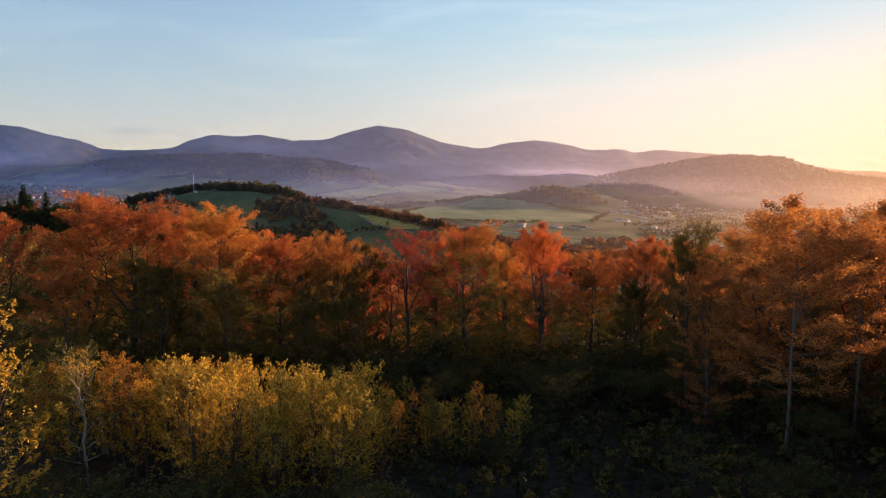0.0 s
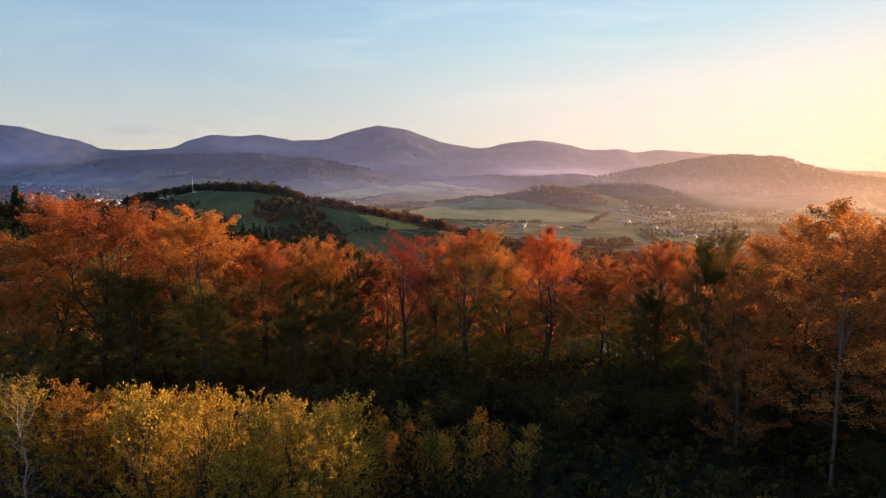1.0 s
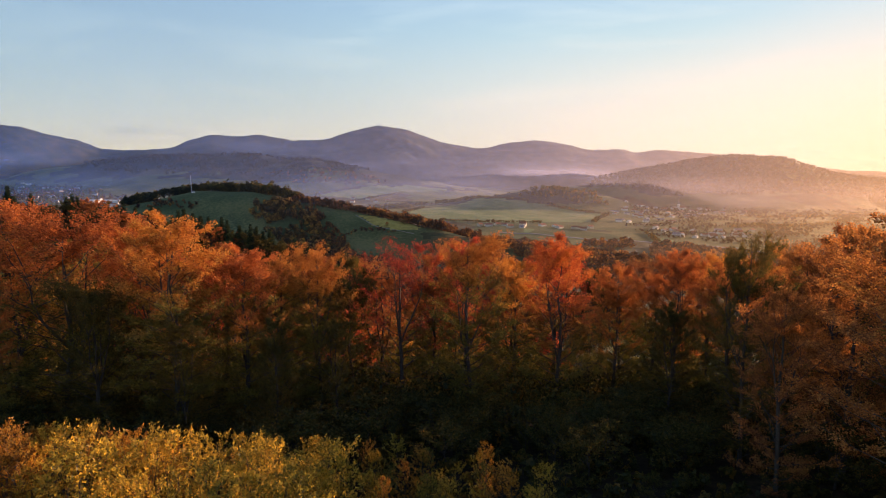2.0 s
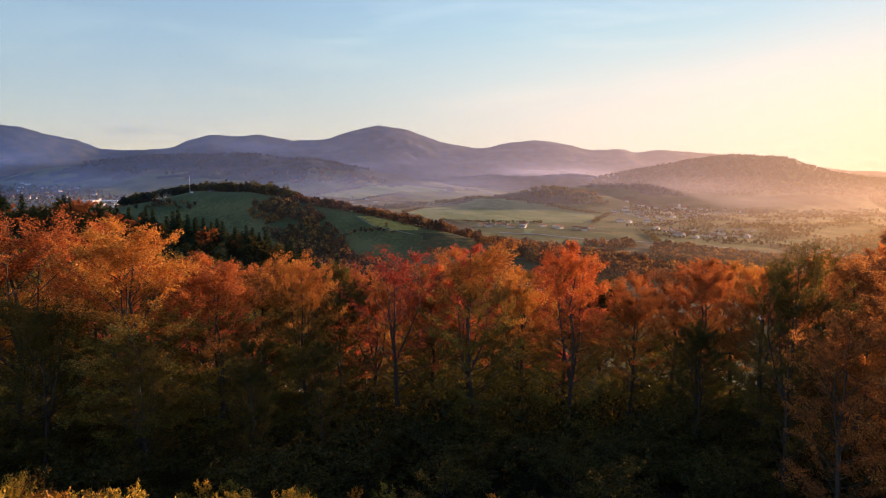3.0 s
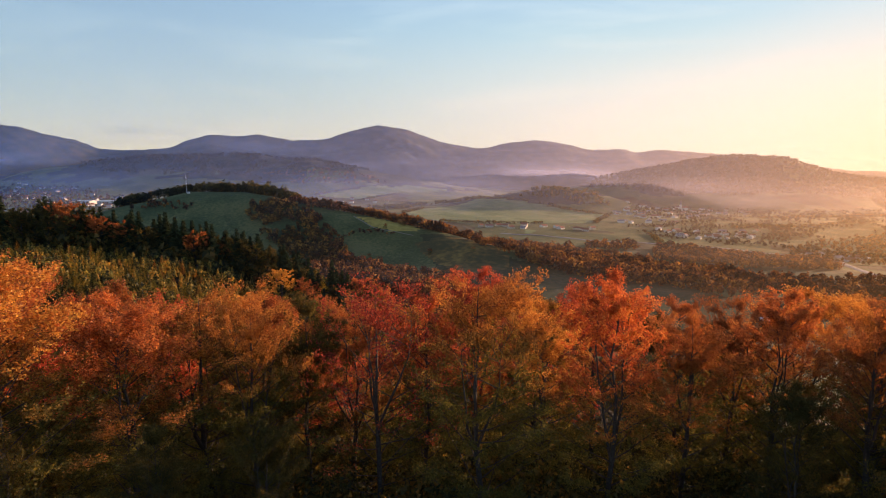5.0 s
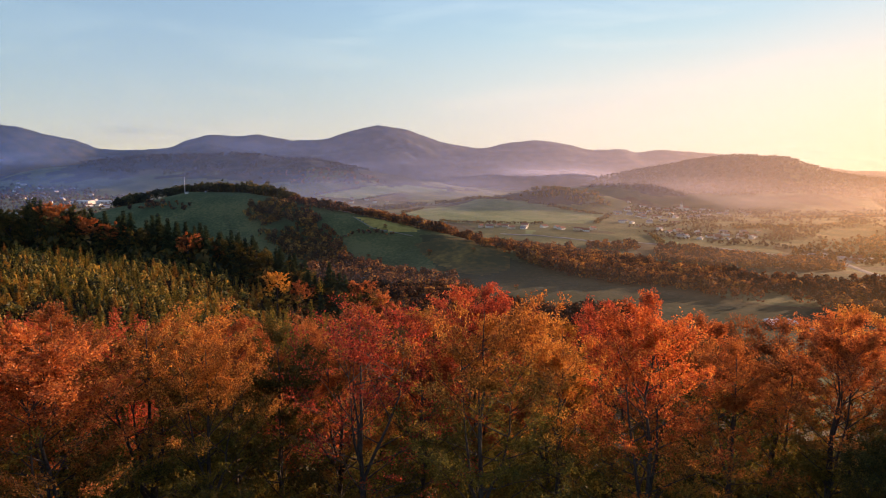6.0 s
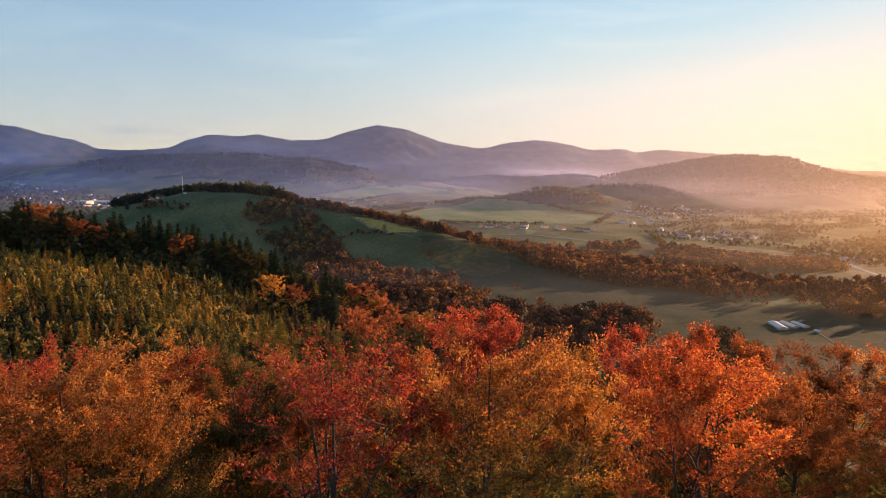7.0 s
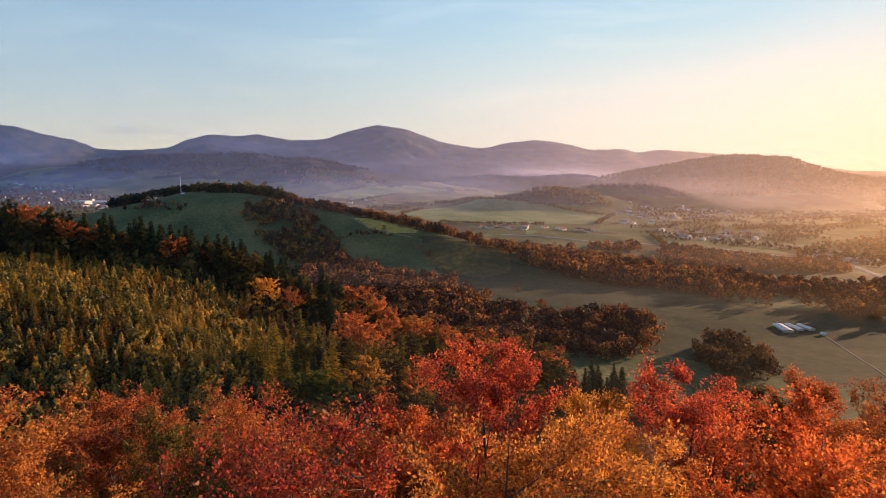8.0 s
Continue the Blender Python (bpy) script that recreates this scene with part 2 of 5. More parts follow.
SLOPE_Y = (-900, -400, -150, -30, 0, 35, 60, 80, 100, 150, 200, 300, 420, 600, 800, 1000, 1300, 1600, 2000, 2500, 3300, 4000, 4900)
SLOPE_Z = (-90, -50, -20, -16, -17, -20, -24, -29, -38, -64, -84, -108, -119, -122, -127, -136, -138, -118, -126, -126, -108, -88, -70)

# crest lines: x, y, height of the crest, half width
RIDGES = (
    ((-640, 1090, -92, 150), (-545, 1080, -66, 150), (-430, 1070, -42, 160), (-330, 1055, -44, 150), (-230, 1005, -59, 110),
     (-105, 930, -75, 85), (-20, 890, -89, 75), (110, 780, -112, 70)),                              # the mast hill and its spur
    ((-420, 210, -25, 90), (-260, 255, -27, 80), (-150, 280, -39, 75), (-95, 300, -52, 65), (-45, 325, -74, 55), (10, 345, -96, 50)),
    ((-320, 195, -30, 85), (-190, 215, -33, 75), (-122, 228, -39, 62), (-75, 224, -54, 55), (-35, 243, -66, 50), (5, 265, -88, 45)),
    ((-1900, 3000, -40, 500), (-1450, 2850, 20, 420), (-1180, 2800, 46, 380), (-870, 2800, 45, 360), (-600, 2820, 26, 330),
     (-350, 2850, -12, 280), (-80, 2900, -60, 240)),                                               # the low wooded hill behind it
    ((560, 2500, -75, 200), (780, 2560, -22, 240), (1020, 2600, 18, 300), (1230, 2620, 45, 330), (1440, 2640, 34, 330),
     (1600, 2660, -20, 330), (1800, 2650, -54, 380), (2200, 2600, -74, 420)),                           # the hill over the village
    ((150, 1950, -92, 120), (330, 1980, -70, 120), (480, 2050, -86, 150)),                           # the knoll among the far fields
)


def crest(x, y, line):
    """Distance to a crest line in half widths, and the crest's height there."""
    best, height = np.full(np.shape(x), 1e9), np.zeros(np.shape(x))
    for (ax, ay, az, aw), (bx, by, bz, bw) in zip(line, line[1:]):
        lx, ly = bx - ax, by - ay
        t = np.clip(((x - ax) * lx + (y - ay) * ly) / (lx * lx + ly * ly), 0, 1)
        d = np.hypot(x - ax - t * lx, y - ay - t * ly) / (aw + t * (bw - aw))
        near = d < best
        best, height = np.where(near, d, best), np.where(near, az + t * (bz - az), height)
    return best, height


def ground_height(x, y):
    x, y = np.asarray(x, float), np.asarray(y, float)
    soft = np.clip(np.abs(y) * 0.12, 6, 160)
    z = sum(np.interp(y + k * soft, SLOPE_Y, SLOPE_Z) for k in (-1, -0.5, 0, 0.5, 1)) / 5
    far = np.clip((y - 600) / 500, 0, 1)
    z = z - far * np.where(x > 0, 0.03, 0.02) * np.clip(x, -1400, 900)
    for line in RIDGES:
        d, top = crest(x, y, line)
        z = z + np.maximum(0, top - z) * np.exp(-d * d)
    d, top = crest(x, y, RIDGES[3])
    z = z + waves(x, y, 330, 71, 3) * 34 * np.exp(-d * d * 0.6)          # folds of the low hill
    r = np.hypot(x, y)
    z = z + waves(x, y, 160, 3) * np.clip(r * 0.004, 0.25, 5) + waves(x, y, 14, 4, 3) * 0.35
    return z
FOREST_FAR = material("far_forest", partial(ground_build, ((0.40, (0.010, 0.017, 0.016)), (0.5, (0.021, 0.027, 0.022)), (0.60, (0.052, 0.044, 0.030))), 0.02))

# ---- large structure: one sheet of ground, the far range ----
def part(name, data, mat, parent=None, label=""):
    """Links mesh data (or a bmesh) as one object under its thing."""
    if isinstance(data, bmesh.types.BMesh):
        mesh = bpy.data.meshes.new(name)
        data.to_mesh(mesh)
        data.free()
        data = mesh
    if mat is not None and not data.materials:
        data.materials.append(mat)
    ob = new(name, data)
    if parent is not None:
        ob.parent = parent
    if label:
        ob["label"] = label
    return ob


def mesh_from(name, verts, faces, smooth=False):
    """A mesh from arrays; faces all have the same number of corners."""
    verts, faces = np.asarray(verts, np.float32), np.asarray(faces, np.int32)
    mesh = bpy.data.meshes.new(name)
    n, k = faces.shape
    mesh.vertices.add(len(verts))
    mesh.vertices.foreach_set("co", verts.ravel())
    mesh.loops.add(n * k)
    mesh.loops.foreach_set("vertex_index", faces.ravel())
    mesh.polygons.add(n)
    mesh.polygons.foreach_set("loop_start", np.arange(n, dtype=np.int32) * k)
    if smooth:
        mesh.polygons.foreach_set("use_smooth", np.ones(n, bool))
    mesh.update(calc_edges=True)
    return mesh


def sheet_faces(rows, cols, closed=False):
    i, j = np.meshgrid(np.arange(rows - 1), np.arange(cols if closed else cols - 1), indexing="ij")
    j2 = (j + 1) % cols
    return np.stack([i * cols + j, i * cols + j2, (i + 1) * cols + j2, (i + 1) * cols + j], -1).reshape(-1, 4)


def inside(x, y, ring):
    hit = np.zeros(np.shape(x), bool)
    for (ax, ay), (bx, by) in zip(ring, ring[1:] + ring[:1]):
        hit ^= ((ay > y) != (by > y)) & (x < (bx - ax) * (y - ay) / (by - ay + 1e-9) + ax)
    return hit


def build_ground():
    turn = np.radians(np.concatenate([np.arange(-50, -39, 0.6), np.arange(-39, 39, 0.24), np.arange(39, 50, 0.6), np.arange(50, 310, 5.0)]))
    reach = np.concatenate([[0.5], np.geomspace(6, 300, 80)[:-1], np.geomspace(300, 2600, 240)[:-1], np.geomspace(2600, 4850, 50)])
    r, a = np.meshgrid(reach, turn, indexing="ij")
    x, y = r * np.sin(a), r * np.cos(a)
    z = ground_height(x, y)
    faces = sheet_faces(len(reach), len(turn), closed=True)[:, ::-1]
    mesh = mesh_from("ground", np.stack([x, y, z], -1).reshape(-1, 3), faces, smooth=True)
    for m in (SCRUB, LITTER, MEADOW, PASTURE, PALE_FIELD, FOREST_FAR, SUNLIT_STUBBLE, SUNLIT_GRASS):
        mesh.materials.append(m)
    cx, cy = (v.ravel()[faces].mean(1) for v in (x, y))
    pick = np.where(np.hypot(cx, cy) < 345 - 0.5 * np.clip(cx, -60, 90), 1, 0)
    pick = np.where((pick == 0) & (waves(cx, cy, 170, 9, 2) > -0.35), 2, pick)
    for line in (RIDGES[3], RIDGES[4], RIDGES[5]):
        d, top = crest(cx, cy, line)
        pick = np.where((d < 1.05) & (waves(cx, cy, 240, 12, 3) > -0.25), 5, pick)
    for slot, ring in HILL_FIELDS + VALLEY_FIELDS:
        pick = np.where(inside(cx, cy, ring), slot, pick)
    mesh.polygons.foreach_set("material_index", pick.astype(np.int32))
    tagged(part("ground", mesh, None), "rolling autumn land of meadows, crop fields and forest floor", "ground", kind="structure")


# fields by their corners: 2 meadow, 3 dry pasture, 4 young crop, 6 sunlit stubble, 7 pasture painted sunlit
HILL_FIELDS = (
    (2, [(-500, 1020), (-560, 1075), (-440, 1090), (-320, 1060), (-255, 1005), (-294, 970), (-342, 960), (-415, 970)]),
    (2, [(-225, 1000), (-136, 930), (-105, 892), (-174, 880), (-195, 914)]),
    (6, [(-131, 932), (-104, 928), (-50, 908), (-25, 885), (-63, 874), (-100, 890)]),
    (2, [(-160, 872), (-102, 872), (-51, 866), (-35, 842), (-8, 758), (-14, 720), (-54, 745), (-113, 785), (-150, 830)]),
    (3, [(-31, 872), (36, 862), (92, 765), (168, 700), (247, 680), (270, 560), (430, 500), (500, 380), (300, 330), (191, 360), (136, 434), (87, 555), (42, 600), (8, 690), (-12, 782)]),
    (7, [(-38, 846), (10, 858), (58, 850), (84, 785), (78, 735), (46, 715), (14, 740), (-20, 800)]),
)
VALLEY_FIELDS = (
    (4, [(179, 1356), (326, 1311), (471, 1258), (466, 1217), (379, 1219), (170, 1285)]),
    (2, [(307, 1116), (379, 1108), (323, 942), (290, 1014)]),
    (4, [(-110, 1600), (-60, 1780), (102, 1930), (301, 1850), (460, 1740), (370, 1530), (100, 1441), (-10, 1480)]),
    (2, [(218, 1385), (437, 1335), (420, 1210), (340, 1220), (180, 1280)]),
    (3, [(333, 1137), (386, 1110), (335, 940), (270, 1000)]),
    (3, [(369, 907), (487, 802), (560, 760), (520, 640), (349, 726), (313, 793)]),
    (4, [(-460, 2280), (-331, 2520), (-150, 2700), (40, 2700), (-193, 2500), (-291, 2200)]),
    (4, [(0, 2080), (140, 2100), (150, 1985), (-46, 1960)]),
    (2, [(700, 1450), (1100, 1900), (1500, 2100), (1300, 1500), (900, 1200)]),
)
build_ground()


# far range: bearing in degrees and height of the crest
CREST = ((-62, 150), (-45, 200), (-37.5, 222), (-35.5, 231), (-34.1, 223), (-32.3, 179), (-30.5, 156), (-28.9, 105), (-26.5, 100), (-23.9, 110), (-22.1, 171), (-20.2, 206),
         (-18.4, 194), (-16.5, 208), (-13.6, 172), (-10.6, 182), (-8.5, 236), (-5.9, 279), (-3.3, 249), (-0.2, 166), (3.5, 120), (6.0, 161), (8.6, 179),
         (11.7, 144), (13.2, 109), (16.1, 115), (17.3, 89), (19.2, 110), (22.2, 90), (24.9, 70), (29.5, 17), (33.4, -24), (36.9, -30), (62, -30))


def build_range():
    distance, depth = 4250, 1000
    turn = np.radians(np.arange(-62, 62, 0.18))
    across = np.linspace(-1.0, 0.4, 50)
    s, a = np.meshgrid(across, turn, indexing="ij")
    deg = np.degrees(a) + 0.35 * waves(np.degrees(a) * 10, 0 * a, 12, 31, 2) * np.abs(s)
    spread = 0.35 + 3.0 * np.abs(s)
    top = sum(np.interp(deg + k * spread, [c[0] for c in CREST], [c[1] for c in CREST]) for k in (-1, -0.5, 0, 0.5, 1)) / 5
    r = distance + s * depth
    x, y = r * np.sin(a), r * np.cos(a)
    spur = waves(x, y, 380, 21, 4)
    fall = np.abs(s) ** 1.25
    z = top - (top + 130) * fall * (1 + 0.85 * spur * (1 - np.abs(s))) + waves(x, y, 26, 22, 3) * 5.5 + waves(x, y, 120, 23, 3) * 42 * np.minimum(np.abs(s), 0.4) - 0.5
    mesh = mesh_from("backdrop", np.stack([x, y, z], -1).reshape(-1, 3), sheet_faces(len(across), len(turn))[:, ::-1], smooth=True)
    tagged(part("backdrop", mesh, FOREST_FAR), "wooded mountain range hazy in low evening sun", "mountain range", kind="structure")


build_range()


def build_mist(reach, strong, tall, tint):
    """A curved sheet across the view that imitates valley haze, from the ground up."""
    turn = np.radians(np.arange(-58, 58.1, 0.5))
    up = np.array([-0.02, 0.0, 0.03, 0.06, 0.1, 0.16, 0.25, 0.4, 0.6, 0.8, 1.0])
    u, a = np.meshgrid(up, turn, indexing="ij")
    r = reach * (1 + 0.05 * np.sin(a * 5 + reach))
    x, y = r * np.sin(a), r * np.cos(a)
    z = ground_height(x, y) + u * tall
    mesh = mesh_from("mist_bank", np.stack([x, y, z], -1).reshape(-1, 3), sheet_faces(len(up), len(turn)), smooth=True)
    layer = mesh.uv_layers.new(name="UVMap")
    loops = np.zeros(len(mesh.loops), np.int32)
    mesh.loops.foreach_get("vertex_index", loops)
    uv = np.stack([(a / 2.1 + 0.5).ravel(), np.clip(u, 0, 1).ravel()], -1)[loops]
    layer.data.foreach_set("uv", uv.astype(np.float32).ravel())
    mat = material("painted_haze", partial(mist_build, strong, tint, GLOW_NEAR if tint is NEAR_MIST else GLOW_FAR, 0.85 if tint is FAR_AIR else 0.0))
    tagged(part("mist_bank", mesh, mat), "translucent sheet imitating thin evening haze over the valley", "mist", kind="stuff")


NEAR_MIST, FAR_AIR = (0.24, 0.40, 0.84), (0.15, 0.34, 1.0)     # blue tints of the haze sheets, near and far
GLOW_NEAR, GLOW_FAR = (0.84, 0.52, 0.06), (0.55, 0.38, 0.12)           # sun glow painted into the sheets towards the right, near and far
# the sheet at 140 m also stands in for lens veil over dark parts
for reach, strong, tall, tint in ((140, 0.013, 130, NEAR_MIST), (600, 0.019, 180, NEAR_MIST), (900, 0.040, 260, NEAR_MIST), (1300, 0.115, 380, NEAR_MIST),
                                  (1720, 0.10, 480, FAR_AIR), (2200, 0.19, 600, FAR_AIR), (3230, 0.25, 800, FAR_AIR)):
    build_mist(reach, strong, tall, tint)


# ---- trees ----
def tube(verts, faces, points, radii, sides=6):
    """Adds a tapered tube along points."""
    base = len(verts)
    points = [Vector(p) for p in points]
    for k, p in enumerate(points):
        way = (points[min(k + 1, len(points) - 1)] - points[max(k - 1, 0)]).normalized()
        side = way.cross(Vector((0.31, 0.95, 0.07))).normalized()
        up = way.cross(side)
        for s in range(sides):
            c = 2 * math.pi * s / sides
            verts.append(p + (side * math.cos(c) + up * math.sin(c)) * radii[k])
    for k in range(len(points) - 1):
        for s in range(sides):
            s2 = (s + 1) % sides
            faces.append((base + k * sides + s, base + k * sides + s2, base + (k + 1) * sides + s2, base + (k + 1) * sides + s))


def leaf_cards(rng, centres, size, flat=0.5, slim=0.75, facing=None, along=None, four=False):
    """A small pointed leaf at each centre; facing and along: the way it faces and points."""
    n = len(centres)
    nor = rng.normal(size=(n, 3))
    if facing is None:
        nor[:, 2] = np.abs(nor[:, 2]) + flat
    else:
        nor = nor * flat + facing
    nor /= np.linalg.norm(nor, axis=1)[:, None]
    u = np.cross(nor, rng.normal(size=(n, 3)) if along is None else np.cross(along, nor) + 1e-4)
    u /= np.linalg.norm(u, axis=1)[:, None]
    v = np.cross(nor, u)
    s = (size * rng.uniform(0.6, 1.3, n))[:, None]
    c = np.asarray(centres)
    if four:
        v4 = np.stack([c - u * s * 0.55, c + v * s * 0.5 * slim - u * s * 0.05, c + u * s * 0.6, c - v * s * 0.5 * slim - u * s * 0.05], 1)
        return v4.reshape(-1, 3), np.arange(4 * n).reshape(-1, 4)
    v3 = np.stack([c - u * s * 0.4 + v * s * 0.5 * slim, c - u * s * 0.4 - v * s * 0.5 * slim, c + u * s * 0.75], 1)
    return v3.reshape(-1, 3), np.arange(3 * n).reshape(-1, 3)


CROWN_AT, CROWN_WIDE = (0, 0.12, 0.35, 0.6, 0.8, 0.92, 1), (0.75, 0.95, 1.0, 0.88, 0.62, 0.38, 0.10)


def beech(seed, high, spread, bare, size, limbs=44, boughs=6, twigs=6, per=32, leaders=3, steep=0.35, bold=1.0, thin=0.12, fan=0.17, bend=0.5, stray=0.5, four=False):
    """Wood and leaf mesh of a beech: a forked stem, rising limbs, flat sprays of leaves on the twigs.
    bare: where the crown begins; steep: how the limbs rise; thin: share of the boughs without leaves; fan: length of a spray in crown radii."""
    rng = np.random.default_rng(seed)
    verts, faces = [], []
    girth = high * 0.0105 * bold
    fork = high * rng.uniform(0.34, 0.46)
    lean = rng.normal(0, 0.02, 2) * high
    stem = [Vector((lean[0] * f * f, lean[1] * f * f, fork * f)) for f in (0, 0.2, 0.45, 0.7, 1.0)]
    tube(verts, faces, stem, [girth * k for k in (1.35, 1.05, 0.95, 0.9, 0.85)], 8)
    shafts = []
    for n in range(leaders):
        turn = n * 6.28 / leaders + rng.uniform(-0.5, 0.5)
        out = 0.0 if n == 0 else spread * rng.uniform(0.28, 0.5)
        top = high * (0.97 if n == 0 else rng.uniform(0.74, 0.88))
        end = Vector((math.cos(turn) * out + lean[0], math.sin(turn) * out + lean[1], top))
        pts = [stem[-1].lerp(end, f) + Vector((math.cos(turn), math.sin(turn), 0)) * out * 0.55 * f * (1 - f) * 2
               + Vector((rng.normal(0, 0.1), rng.normal(0, 0.1), 0)) * min(1, 4 * f) for f in (0, 0.18, 0.38, 0.6, 0.8, 1.0)]
        g = girth * (0.72 if n == 0 else 0.55)
        tube(verts, faces, pts, [g, g * 0.85, g * 0.65, g * 0.45, g * 0.25, g * 0.06], 6)
        shafts.append(pts)

    def start_at(z):
        if z < fork:
            f = z / fork * 4
            return stem[min(3, int(f))].lerp(stem[min(3, int(f)) + 1], f - min(3, int(f)))
        pts = shafts[int(rng.integers(leaders))]
        for p, q in zip(pts, pts[1:]):
            if q.z >= z:
                return p.lerp(q, (z - p.z) / max(0.01, q.z - p.z))
        return pts[4].lerp(pts[5], 0.5)

    base, way, reach, share = [], [], [], []
    crown_low = high * bare
    for n in range(limbs):
        g = ((n + rng.uniform(0, 1)) / limbs) ** 0.85
        start = start_at(crown_low + (high * 0.95 - crown_low) * g)
        turn = n * 2.399 + rng.uniform(-0.5, 0.5)
        wide = spread * float(np.interp(g, CROWN_AT, CROWN_WIDE)) * rng.uniform(0.72, 1.12)
        aim = Vector((math.cos(turn) * wide, math.sin(turn) * wide, start.z + min(wide * (steep + 0.75 * g + rng.uniform(-0.15, 0.3)), (high - start.z) * rng.uniform(0.5, 0.95))))
        span = (aim - start).length
        pts = [start.lerp(aim, f) + Vector((rng.normal(0, 0.03) * span * f, rng.normal(0, 0.03) * span * f, -0.16 * span * f * (1 - f) * (1 - g))) for f in (0, 0.25, 0.5, 0.75, 1.0)]
        thick = girth * 0.34 * (1.05 - 0.7 * g)
        tube(verts, faces, pts, [thick, thick * 0.75, thick * 0.5, thick * 0.3, thick * 0.1], 4)
        ahead = (aim - start).normalized()
        for k in range(boughs + 1):
            f = 1.0 if k == boughs else 0.22 + 0.78 * (k + rng.uniform(0, 1)) / boughs
            i = min(3, int(f * 4))
            p = pts[i].lerp(pts[i + 1], f * 4 - i)
            side = Vector((-ahead.y, ahead.x, 0)) * (1 if k % 2 else -1) * rng.uniform(0.4, 1.1)
            w = (ahead * rng.uniform(0.6, 1.1) + side + Vector((0, 0, rng.uniform(-0.3, 0.45) + 0.3 * g))).normalized()
            long = span * rng.uniform(0.2, 0.36) * (1.25 - 0.5 * f)
            end = p + w * long
            tube(verts, faces, [p, end], [thick * 0.2, thick * 0.05], 3)
            if rng.uniform() < thin:
                continue
            for m in range(twigs):
                q = p.lerp(end, 0.25 + 0.75 * (m + rng.uniform(0, 1)) / twigs)
                across = Vector((-w.y, w.x, 0)) * (1 if m % 2 else -1) * rng.uniform(0.3, 1.2)
                t = (w * rng.uniform(0.5, 1.1) + across + Vector((0, 0, rng.uniform(-0.35, 0.35) + 0.25 * g))).normalized()
                base.append(q), way.append(t), reach.append(spread * fan * rng.uniform(0.65, 1.35)), share.append(rng.choice([0.45, 1.0, 1.3]))
    for p, w, r in zip(base[::3], way[::3], reach[::3]):
        tube(verts, faces, [p, p + w * r * 1.15], [girth * 0.022, girth * 0.008], 3)
    base, way, reach = np.array([tuple(p) for p in base]), np.array([tuple(p) for p in way]), np.array(reach)
    outward = base * np.array([1, 1, 0])
    outward /= np.linalg.norm(outward, axis=1)[:, None] + 0.1
    plane = outward * 0.6 + np.array([0, 0, 0.6]) + rng.normal(size=base.shape) * bend
    plane -= way * (plane * way).sum(1)[:, None]
    plane /= np.linalg.norm(plane, axis=1)[:, None]
    flank = np.cross(way, plane)
    pick = np.repeat(np.arange(len(base)), (np.array(share) * per).astype(int))
    m = len(pick)
    t, side = rng.uniform(0.05, 1, (m, 1)), rng.uniform(-1, 1, (m, 1))
    r = reach[pick][:, None]
    centres = base[pick] + way[pick] * r * t + flank[pick] * r * 0.5 * side * np.sin(math.pi * (0.12 + 0.8 * t)) \
        + plane[pick] * r * (rng.normal(0, 0.07, (m, 1)) - 0.18 * t * t)
    lv, lf = leaf_cards(rng, centres, size, stray, 0.78, plane[pick], way[pick] + flank[pick] * side * 1.1, four)
    grow = np.array([1, 1, high / np.quantile(lv[:, 2], 0.999)])
    wood_verts = np.array([tuple(v) for v in verts]) * grow
    return mesh_from("trunk", wood_verts, np.array(faces), smooth=True), mesh_from("crown", lv * grow, lf)


